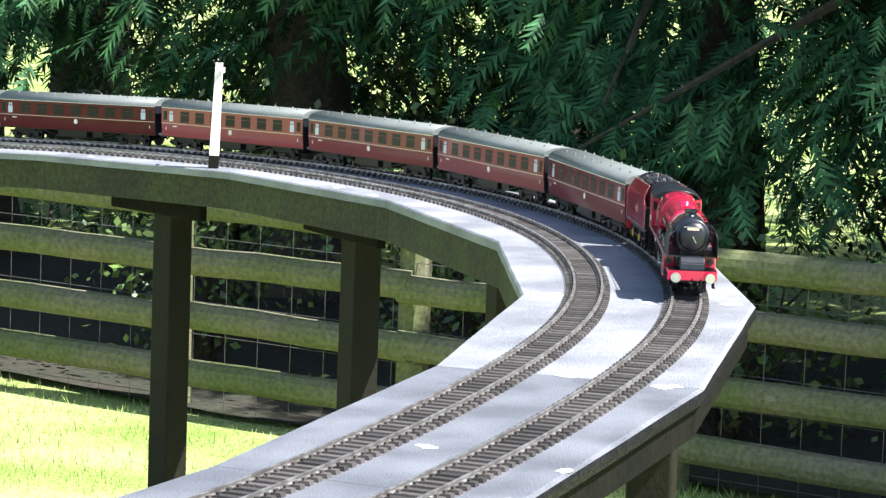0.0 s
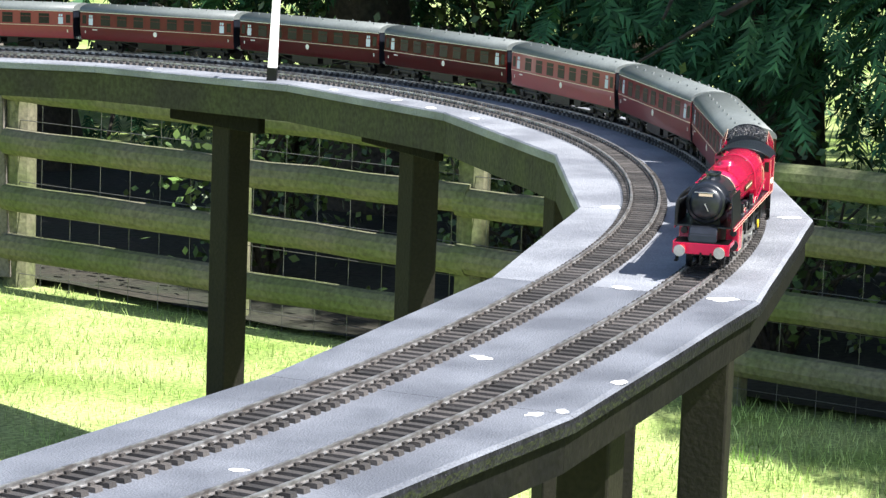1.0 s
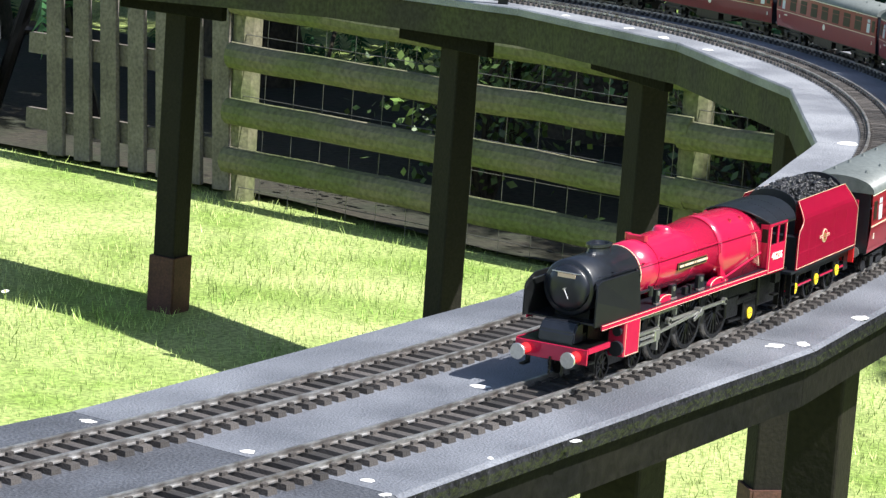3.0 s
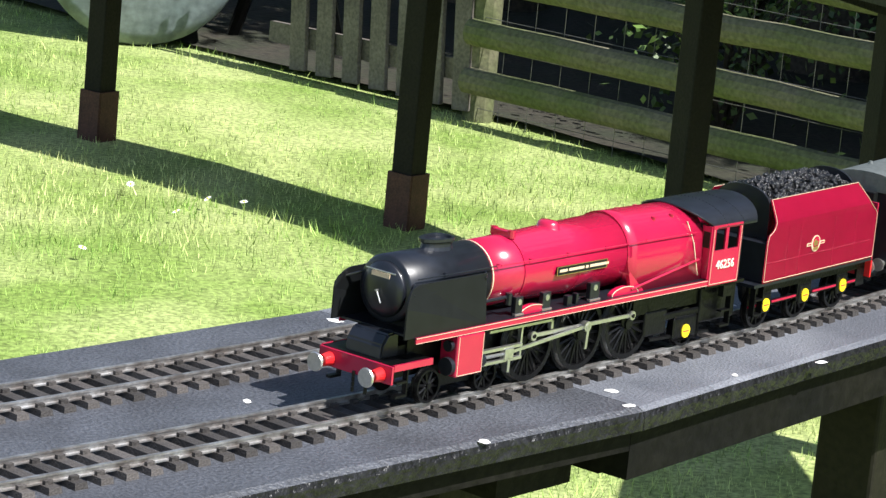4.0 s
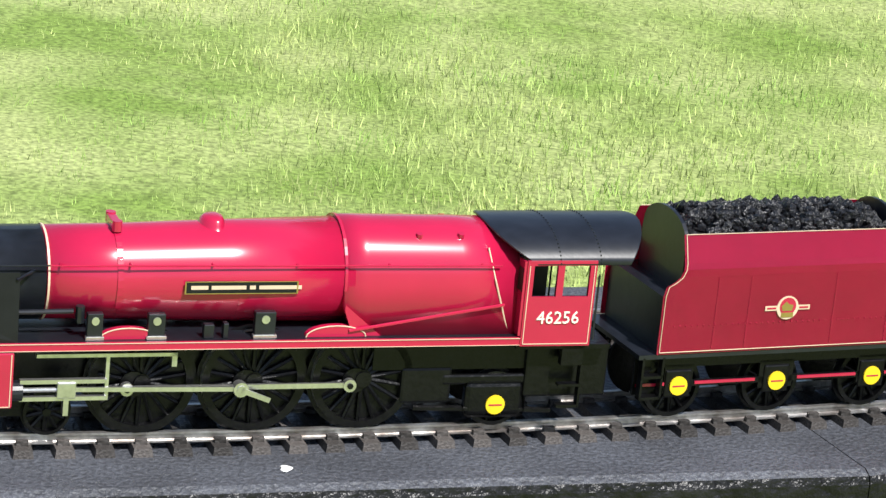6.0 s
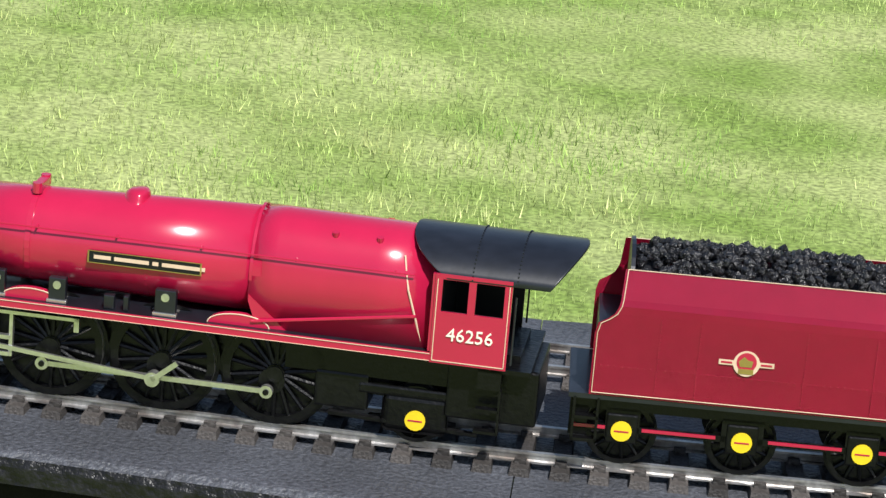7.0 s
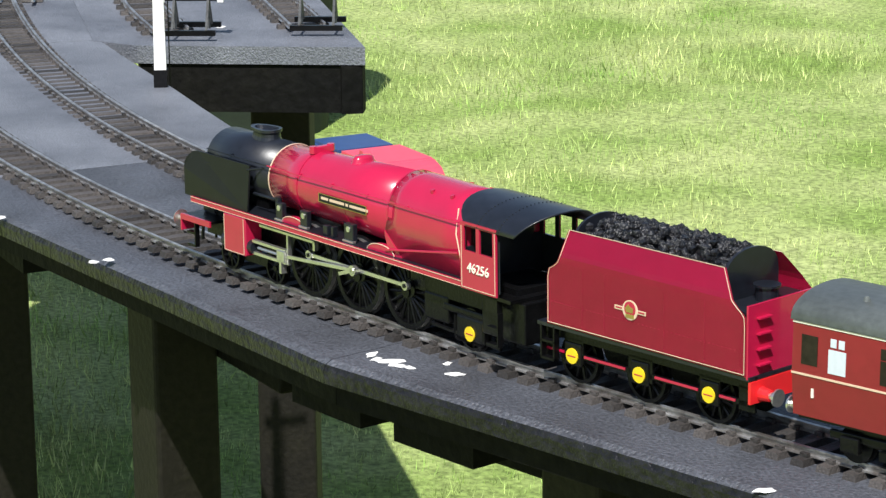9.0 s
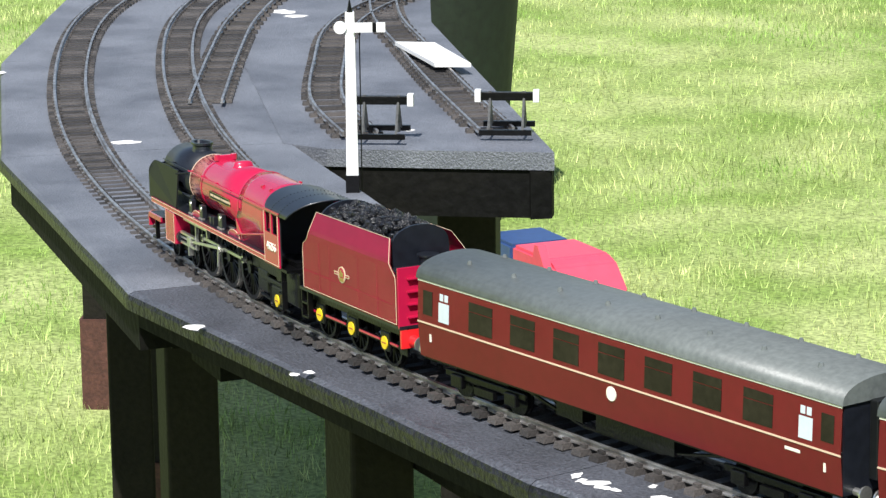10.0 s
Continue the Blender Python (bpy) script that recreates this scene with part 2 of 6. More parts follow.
OUT, INN = 0.112, -0.262      # edges of the deck
GAP = 0.1579                  # from track to track
GAUGE = 0.0225
TOP = 0.0115                  # rail heads above the deck
UPV = Vector((0, 0, 1))


# ---- ground ----
def build_ground():
    bm = bmesh.new()
    n = 90
    ext = 60.0
    c = [math.copysign(abs(i / (n / 2) - 1) ** 2.2, i / (n / 2) - 1) * ext for i in range(n + 1)]
    vs = [[bm.verts.new((x - 1, y + 5, GZ + 0.02 * noise.noise(Vector((x * 0.7, y * 0.7, 0))))) for x in c] for y in c]
    for j in range(n):
        for i in range(n):
            bm.faces.new((vs[j][i], vs[j][i + 1], vs[j + 1][i + 1], vs[j + 1][i]))
    g = link("ground", bm, M_GROUND, smooth=True)
    tagged(g, "sunlit mown lawn with yellowish green short grass", "lawn", kind="structure")


def build_grass(count=620000):
    rg = np.random.default_rng(4)
    ang = np.radians(rg.uniform(-50, 66, count))
    d = 2.5 + 10.5 * rg.uniform(0, 1, count) ** 1.15
    x, y = 0.1 - np.sin(ang) * d, np.cos(ang) * d
    keep = ((x - 4.2) * 0.899 + (y - 8.8) * 0.437) < 0.06
    x, y, d = x[keep], y[keep], d[keep]
    n = len(x)
    yaw = rg.uniform(0, 2 * np.pi, n)
    clump = np.sin(x * 3.1 + np.sin(y * 2.3)) * np.cos(y * 2.7 + np.sin(x * 1.9))
    tuft = np.sin(x * 31 + 2.1 * np.sin(y * 17)) * np.sin(y * 27 + 1.7 * np.sin(x * 19))
    hgt = rg.uniform(0.006, 0.026, n) * (1 + 0.3 * clump + 0.45 * tuft)
    w = rg.uniform(0.0009, 0.0017, n) * (0.7 + d / 9)
    lean = rg.uniform(0.1, 1.0, n) * hgt
    la = rg.uniform(0, 2 * np.pi, n)
    z0 = np.full(n, GZ - 0.012)
    a = np.stack([x - np.cos(yaw) * w, y - np.sin(yaw) * w, z0], 1)
    b = np.stack([x + np.cos(yaw) * w, y + np.sin(yaw) * w, z0], 1)
    c = np.stack([x + np.cos(la) * lean, y + np.sin(la) * lean, z0 + hgt + 0.012], 1)
    v = np.stack([a, b, c], 1).reshape(-1, 3)
    me = bpy.data.meshes.new("grass")
    me.vertices.add(3 * n)
    me.vertices.foreach_set("co", v.ravel())
    me.loops.add(3 * n)
    me.loops.foreach_set("vertex_index", np.arange(3 * n))
    me.polygons.add(n)
    me.polygons.foreach_set("loop_start", np.arange(0, 3 * n, 3))
    me.update(calc_edges=True)
    me.materials.append(M_BLADE)
    tagged(new("grass", me), "short mown lawn grass, bright yellow green", "grass", kind="stuff")


# ---- decks ----
JOINTS = [-9.4, -8.6, -7.8, -7.0, -6.2, -5.4, -4.6, -3.76, -2.98, -2.2, -1.42, -0.612, 0.25, 1.05, 1.75, 2.5, 3.25, 4.0, 4.75, 5.45, 6.2]


def deck_section(s0, s1):
    ob = empty("track_deck", "grey felt-covered timber deck section of raised garden railway", "railway deck", "deck sections")
    n = 6
    p = [s0 + (s1 - s0) * i / n for i in range(n + 1)]
    c0, c1 = line(s0), line(s1)
    a0, a1 = across(s0), across(s1)
    path = [(c0.lerp(c1, i / n), a0.lerp(a1, i / n), UPV) for i in range(n + 1)]
    # straight planks between the joints on the far side, a soft rounded felt edge
    ring = [(INN, -0.018), (INN, -0.003), (INN + 0.003, 0.0), (OUT - 0.008, 0.0), (OUT - 0.002, -0.003), (OUT, -0.008), (OUT, -0.019), (OUT - 0.01, -0.021), (INN + 0.01, -0.020)]
    bm = bmesh.new()
    rows = [[bm.verts.new(q + a * (u + 0.0016 * noise.noise(Vector((q.x * 20, q.y * 20, u * 30)))) + b * v) for u, v in ring] for q, a, b in path]
    m = len(ring)
    for r0, r1 in zip(rows, rows[1:]):
        for i in range(m):
            f = bm.faces.new((r0[i], r0[(i + 1) % m], r1[(i + 1) % m], r1[i]))
            f.material_index = 1 if i in (4, 5, 6, 7, 8) else 0
    bm.faces.new(rows[0][::-1]).material_index = 1
    bm.faces.new(rows[-1]).material_index = 1
    bmesh.ops.recalc_face_normals(bm, faces=bm.faces)
    part("deck_board", bm, [M_FELT_OLD if s1 < -1.9 else M_FELT_MID if s1 < -0.5 or s0 > 3.2 else M_FELT, M_DECKSIDE], ob, "grey felted board with a rough black edge")
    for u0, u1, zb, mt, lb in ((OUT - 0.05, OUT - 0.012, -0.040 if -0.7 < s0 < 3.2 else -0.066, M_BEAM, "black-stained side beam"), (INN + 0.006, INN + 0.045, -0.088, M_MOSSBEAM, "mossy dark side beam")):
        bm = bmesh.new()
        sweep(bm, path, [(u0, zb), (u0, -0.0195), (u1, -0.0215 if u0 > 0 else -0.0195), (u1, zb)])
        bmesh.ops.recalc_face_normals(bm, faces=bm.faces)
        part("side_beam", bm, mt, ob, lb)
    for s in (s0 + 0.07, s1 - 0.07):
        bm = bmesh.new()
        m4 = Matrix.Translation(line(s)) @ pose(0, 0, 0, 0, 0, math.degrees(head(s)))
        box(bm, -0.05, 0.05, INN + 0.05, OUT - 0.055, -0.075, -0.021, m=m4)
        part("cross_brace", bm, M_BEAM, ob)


def deck_post(s, off, w=0.068, socket=True, side=1):
    p = line(s, off)
    ob = empty("deck_post", "dark brown square timber post carrying the railway deck", "post", "deck posts",
               Matrix.Translation((p.x, p.y, GZ)) @ pose(0, 0, 0, 0, 0, math.degrees(head(s))))
    top = p.z - 0.0755 - GZ
    bm = bmesh.new()
    box(bm, -w / 2, w / 2, -w / 2, w / 2, -0.05, top, 0.004)
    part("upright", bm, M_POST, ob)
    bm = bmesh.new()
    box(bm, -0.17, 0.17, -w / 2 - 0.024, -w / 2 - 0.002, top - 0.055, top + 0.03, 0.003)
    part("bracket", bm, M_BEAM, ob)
    if socket:
        bm = bmesh.new()
        for q in (-1, 1):
            box(bm, -w / 2 - 0.006, w / 2 + 0.006, q * (w / 2 + 0.0045) - 0.003, q * (w / 2 + 0.0045) + 0.003, -0.03, 0.15)
            box(bm, q * (w / 2 + 0.0045) - 0.003, q * (w / 2 + 0.0045) + 0.003, -w / 2 - 0.001, w / 2 + 0.001, -0.03, 0.15)
        part("post_socket", bm, M_SOCKET, ob, "rusty brown metal socket at the foot")


def free_post(x, y, top=0.6, w=0.086):
    ob = empty("deck_post", "dark timber post in a rusty metal socket", "post", "deck posts", Matrix.Translation((x, y, GZ)) @ pose(0, 0, 0, 0, 0, 40))
    bm = bmesh.new()
    box(bm, -w / 2, w / 2, -w / 2, w / 2, -0.05, top, 0.004)
    part("upright", bm, M_POST, ob)
    bm = bmesh.new()
    for q in (-1, 1):
        box(bm, -w / 2 - 0.006, w / 2 + 0.006, q * (w / 2 + 0.0045) - 0.003, q * (w / 2 + 0.0045) + 0.003, -0.03, 0.2)
        box(bm, q * (w / 2 + 0.0045) - 0.003, q * (w / 2 + 0.0045) + 0.003, -w / 2 - 0.001, w / 2 + 0.001, -0.03, 0.2)
    part("post_socket", bm, M_SOCKET, ob, "rusty brown metal socket at the foot")


def splash(x, y, z, r, seed, stretch=1.0, turn=0.0):
    rr = random.Random(seed)
    bm = bmesh.new()
    n = 12
    ring = []
    for i in range(n):
        a = 2 * math.pi * i / n
        q = r * rr.uniform(0.6, 1.15)
        px, py = math.cos(a) * q * stretch, math.sin(a) * q
        ring.append(bm.verts.new((x + px * math.cos(turn) - py * math.sin(turn), y + px * math.sin(turn) + py * math.cos(turn), z + 0.0004)))
    c = bm.verts.new((x, y, z + 0.0022))
    for i in range(n):
        bm.faces.new((ring[i], ring[(i + 1) % n], c))
    ob = link("bird_dropping", bm, M_WHITE, smooth=True)
    tagged(ob, "dried white bird dropping on the grey deck", "bird dropping", "droppings")


# ---- track ----
def sleeper_mesh(width=0.0725, long=0.0125, hgt=0.0052):
    bm = bmesh.new()
    b = 0.0008
    w, l = width / 2, long / 2
    lo = [bm.verts.new((x, y, 0.0)) for x, y in ((-l, -w), (l, -w), (l, w), (-l, w))]
    hi = [bm.verts.new((x, y, hgt)) for x, y in ((-l + b, -w + b), (l - b, -w + b), (l - b, w - b), (-l + b, w - b))]
    bm.faces.new(hi)
    for i in range(4):
        bm.faces.new((lo[i], lo[(i + 1) % 4], hi[(i + 1) % 4], hi[i]))
    for q in (-1, 1):
        for k in (-1, 1):
            y = q * GAUGE + k * 0.0042
            box(bm, -0.0036, 0.0036, y - 0.0017, y + 0.0017, hgt - 0.0005, hgt + 0.0032)
    return bm


PITCH = 0.0236


def build_track(name, off, s0, s1, n0, n1, label):
    ob = empty(name, label, "railway track", "running tracks")
    for q in (-1, 1):
        n = int((s1 - s0) / 0.05)
        path = [(line(s0 + (s1 - s0) * i / n, off + q * GAUGE), across(s0 + (s1 - s0) * i / n), UPV) for i in range(n + 1)]
        ring = [(-0.0028, 0.0052), (0.0028, 0.0052), (0.0028, 0.0062), (0.0008, 0.0068), (0.0008, 0.0096), (0.0017, 0.0101), (0.0017, TOP),
                (-0.0017, TOP), (-0.0017, 0.0101), (-0.0008, 0.0096), (-0.0008, 0.0068), (-0.0028, 0.0062)]
        bm = bmesh.new()
        sweep(bm, path, ring)
        bmesh.ops.recalc_face_normals(bm, faces=bm.faces)
        part("rail", bm, M_RAIL, ob, "dull steel rail")
    sm = sleeper_mesh()
    me = bpy.data.meshes.new("sleeper")
    sm.to_mesh(me)
    sm.free()
    me.materials.append(M_SLEEPER)
    far = bpy.data.meshes.new("sleeper_row")
    co = np.array([v.co for v in me.vertices])
    fs = [tuple(f.vertices) for f in me.polygons]
    vv, ff = [], []
    s = s0 + 0.01
    while s < s1:
        h = head(s) + radians(random.uniform(-1.2, 1.2))
        m = Matrix.Translation(line(s, off)) @ Matrix.Rotation(h, 4, "Z")
        if n0 < s < n1:
            t = new("sleeper", me)
            t.parent = ob
            t.matrix_basis = m
        else:
            k = len(vv)
            vv += [tuple(m @ Vector(c)) for c in co]
            ff += [tuple(i + k for i in f) for f in fs]
        s += PITCH
    if vv:
        far.from_pydata(vv, [], ff)
        far.materials.append(M_SLEEPER_FAR)
        t = new("sleeper_row", far)
        t.parent = ob
        t["kind"] = "stuff"
    return ob


# ---- yard beside the line ----
def yard():
    ob = empty("yard_deck", "dark felt-covered siding deck beside the main line", "railway deck")
    A, B, C, D = Vector((-2.81, 2.383, 0)), Vector((-2.577, 2.56, 0)), Vector((-3.488, 3.223, 0)), Vector((-3.99, 3.70, 0))
    top = [A, B, C, D, flat_line(6.2, INN + 0.035), flat_line(5.45, INN + 0.035), flat_line(4.75, INN + 0.035), flat_line(4.0, INN + 0.035)]
    bm = bmesh.new()
    hi = [bm.verts.new((p.x, p.y, 0.001)) for p in top]
    lo = [bm.verts.new((p.x, p.y, -0.022)) for p in top]
    bm.faces.new(hi)
    bm.faces.new(lo[::-1])
    for i in range(len(top)):
        bm.faces.new((hi[i], lo[i], lo[(i + 1) % len(top)], hi[(i + 1) % len(top)]))
    bmesh.ops.recalc_face_normals(bm, faces=bm.faces)
    ob.matrix_world = FAR_YARD
    part("deck_board", bm, M_FELT_MID, ob)
    for p, q in ((A, B), (B, C), (C, D)):
        d = (q - p).normalized()
        nrm = Vector((d.y, -d.x, 0))
        if nrm.dot(p - Vector((-3.4, 2.9, 0))) < 0:
            nrm = -nrm
        bm = bmesh.new()
        sweep(bm, [(p - nrm * 0.03 + d * 0.004, nrm, UPV), (q - nrm * 0.03 - d * 0.004, nrm, UPV)], [(0, -0.085), (0.026, -0.085), (0.026, -0.0235), (0, -0.0235)])
        bmesh.ops.recalc_face_normals(bm, faces=bm.faces)
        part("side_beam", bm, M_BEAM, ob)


def curve_track(name, pts, label, off=0.0):
    """A siding through the points pts (smoothed)."""
    P = [Vector((x, y, 0.001)) for x, y in pts]
    out = []
    for i in range(len(P) - 1):
        p0, p1, p2, p3 = P[max(i - 1, 0)], P[i], P[i + 1], P[min(i + 2, len(P) - 1)]
        for k in range(14):
            t = k / 14
            out.append(0.5 * (2 * p1 + (p2 - p0) * t + (2 * p0 - 5 * p1 + 4 * p2 - p3) * t * t + (3 * p1 - p0 - 3 * p2 + p3) * t ** 3))
    out.append(P[-1])
    tang = [(out[min(i + 1, len(out) - 1)] - out[max(i - 1, 0)]).normalized() for i in range(len(out))]
    ob = empty(name, label, "railway track", "sidings", FAR_YARD)
    for q in (-1, 1):
        bm = bmesh.new()
        path = [(p + Vector((-t.y, t.x, 0)) * q * GAUGE, Vector((-t.y, t.x, 0)), UPV) for p, t in zip(out, tang)]
        sweep(bm, path, [(-0.0028, 0.0052), (0.0028, 0.0052), (0.0010, 0.0068), (0.0017, 0.0101), (0.0017, TOP), (-0.0017, TOP), (-0.0017, 0.0101), (-0.0010, 0.0068)])
        bmesh.ops.recalc_face_normals(bm, faces=bm.faces)
        part("rail", bm, M_RAIL, ob)
    sm = sleeper_mesh(0.069)
    me = bpy.data.meshes.new("sleeper")
    sm.to_mesh(me)
    sm.free()
    me.materials.append(M_SLEEPER)
    acc = 0.0
    for i in range(1, len(out)):
        acc += (out[i] - out[i - 1]).length
        if acc > PITCH:
            acc = 0
            t = new("sleeper", me)
            t.parent = ob
            t.matrix_basis = Matrix.Translation(out[i]) @ Matrix.Rotation(math.atan2(tang[i].y, tang[i].x), 4, "Z")


def buffer_stop(x, y, turn):
    ob = empty("buffer_stop", "black and white model buffer stop at the siding end", "buffer stop", "buffer stops", FAR_YARD @ Matrix.Translation((x, y, 0.0125)) @ Matrix.Rotation(turn, 4, "Z"))
    for q in (-1, 1):
        bm = bmesh.new()
        box(bm, -0.002, 0.002, q * 0.022 - 0.002, q * 0.022 + 0.002, 0, 0.048)
        rod(bm, (-0.034, q * 0.022, 0.0), (0, q * 0.022, 0.042), 0.0018, n=6)
        rod(bm, (0.03, q * 0.022, 0.0), (0, q * 0.022, 0.042), 0.0018, n=6)
        part("side_frame", bm, M_WIRE, ob)
    bm = bmesh.new()
    box(bm, -0.004, 0.004, -0.038, 0.038, 0.036, 0.047, 0.0008)
    part("buffer_beam", bm, M_FRAME, ob)
    for q in (-1, 1):
        bm = bmesh.new()
        box(bm, -0.006, 0.006, q * 0.038 - 0.004, q * 0.038 + 0.004, 0.034, 0.05, 0.0008)
        part("beam_end", bm, M_SIGNAL, ob, "white beam end")
    bm = bmesh.new()
    box(bm, -0.036, -0.03, -0.034, 0.034, -0.004, 0.003)
    box(bm, 0.028, 0.034, -0.034, 0.034, -0.004, 0.003)
    part("foot_rail", bm, M_FRAME, ob)


def signal(p, turn, hgt, w, lean=0.0):
    ob = empty("signal_post", "white square wooden signal post with a small arm", "railway signal", "signals", Matrix.Translation(p) @ pose(0, 0, 0, 0, lean, 0) @ pose(0, 0, 0, 0, 0, turn))
    bm = bmesh.new()
    vs = box(bm, -w / 2, w / 2, -w / 2, w / 2, 0.03, hgt)
    for v in vs:
        if v.co.z > hgt / 2:
            v.co.x *= 0.75
            v.co.y *= 0.75
    part("mast", bm, M_SIGNAL, ob)
    bm = bmesh.new()
    vs = box(bm, -w / 2 - 0.001, w / 2 + 0.001, -w / 2 - 0.001, w / 2 + 0.001, 0, 0.03)
    part("mast_foot", bm, M_FRAME, ob, "black foot of the mast")
    bm = bmesh.new()
    box(bm, 0.004, 0.028, -0.010, -0.008, hgt - 0.024, hgt - 0.012)
    box(bm, 0.033, 0.044, -0.010, -0.008, hgt - 0.024, hgt - 0.012)
    part("signal_arm", bm, M_SIGNAL, ob, "white signal arm with a dark stripe")
    bm = bmesh.new()
    box(bm, 0.028, 0.033, -0.0098, -0.0082, hgt - 0.024, hgt - 0.012)
    part("arm_stripe", bm, M_FRAME, ob)
    bm = bmesh.new()
    rod(bm, (-0.012, -0.009, hgt - 0.018), (-0.012, -0.006, hgt - 0.018), 0.008, n=14)
    part("spectacle", bm, M_SIGNAL, ob)
    bm = bmesh.new()
    rod(bm, (0, 0, hgt), (0, 0, hgt + 0.016), 0.0035, 0.0006, n=8)
    part("finial", bm, M_FRAME, ob)
    bm = bmesh.new()
    for q in (0.0, 0.007):
        rod(bm, (w / 2 + 0.004, q, 0), (w / 2 + 0.004, q, hgt * 0.9), 0.0007, n=5)
    for i in range(int(hgt * 0.9 / 0.012)):
        rod(bm, (w / 2 + 0.004, 0, 0.006 + i * 0.012), (w / 2 + 0.004, 0.007, 0.006 + i * 0.012), 0.0005, n=4)
    part("ladder", bm, M_FRAME, ob)


# ---- the train, scale one to thirty-two ----
def R(m):
    return m / 32.0


def Z(m):
    return TOP + m / 32.0


def wheel(parent, x, y, r, spokes, name, mats, side, boss=0.18, crank=0.0, tyre_label="bright-edged black wheel"):
    """A wheel on the side +1/-1; its own axis along y."""
    bm = bmesh.new()
    t = R(0.14)
    n = 28
    # tyre ring
    prof = [(r, -t / 2), (r, t / 2), (r * 0.86, t / 2), (r * 0.86, -t / 2)]
    rows = []
    for i in range(n):
        a = 2 * math.pi * i / n
        rows.append([bm.verts.new((math.sin(a) * q, v, math.cos(a) * q)) for q, v in prof])
    for i in range(n):
        for k in range(4):
            f = bm.faces.new((rows[i][k], rows[i][(k + 1) % 4], rows[(i + 1) % n][(k + 1) % 4], rows[(i + 1) % n][k]))
            f.material_index = 1 if k == 0 else 0
    fl = rod(bm, (0, -side * t * 0.5, 0), (0, -side * (t * 0.5 + R(0.04)), 0), r * 1.08, n=n)
    bmesh.ops.recalc_face_normals(bm, faces=bm.faces)
    ob = part(name, bm, mats, parent, tyre_label)
    bm = bmesh.new()
    rod(bm, (0, 0, r * boss * 0.9), (0, 0, r * 0.9), R(0.05), R(0.036), n=6)
    sp = bpy.data.meshes.new("spoke")
    bm.to_mesh(sp)
    bm.free()
    sp.materials.append(mats[0])
    for i in range(spokes):
        o_ = new("spoke", sp)
        o_.parent = ob
        o_.matrix_basis = Matrix.Rotation(2 * math.pi * i / spokes, 4, "Y")
    bm = bmesh.new()
    rod(bm, (0, -t * 0.6, 0), (0, t * 0.6, 0), r * boss, n=14)
    if crank:
        rod(bm, (0, side * t * 0.3, 0), (0, side * t * 0.9, 0), R(0.16), n=12)
        rod(bm, (0, 0, crank), (0, side * R(0.35), crank), R(0.06), n=10)
        rod(bm, (0, side * t * 0.1, crank * 0.5), (0, side * t * 0.62, crank * 0.5), R(0.26), n=12)
    part("hub", bm, mats[0], ob)
    ob.location = (x, y, TOP + r)
    return ob


MOVERS = {"spin": [], "rods": [], "vehicles": []}
CRANK = R(0.33)
RD = R(1.028)


def tube(bm, rows, n=32):
    """Rows: x, centre z, half-width, half-height."""
    rings = []
    for x, zc, ry, rz in rows:
        rings.append([bm.verts.new((x, math.cos(2 * math.pi * i / n) * ry, zc + math.sin(2 * math.pi * i / n) * rz)) for i in range(n)])
    for a, b in zip(rings, rings[1:]):
        for i in range(n):
            bm.faces.new((a[i], a[(i + 1) % n], b[(i + 1) % n], b[i]))
    bm.faces.new(rings[0])
    bm.faces.new(rings[-1][::-1])
    bmesh.ops.recalc_face_normals(bm, faces=bm.faces)


def hoop(bm, x, zc, ry, rz, w=0.0007, n=40, a0=-90, a1=270):
    """A thin band round the boiler."""
    m = int(n * (a1 - a0) / 360)
    prev = None
    for i in range(m + 1):
        a = radians(a0 + (a1 - a0) * i / m)
        row = [bm.verts.new((x + u, math.cos(a) * (ry + v), zc + math.sin(a) * (rz + v))) for u, v in ((-w, 0), (-w, 0.0005), (w, 0.0005), (w, 0))]
        if prev:
            for k in range(3):
                bm.faces.new((prev[k], prev[k + 1], row[k + 1], row[k]))
        prev = row


BZ = Z(3.0)       # boiler centre
PLATE = Z(2.02)   # running plate top


def boiler_r(x):
    return R(0.90) + (R(1.0) - R(0.90)) * min(max((R(9.45) - x) / R(6.4), 0), 1)


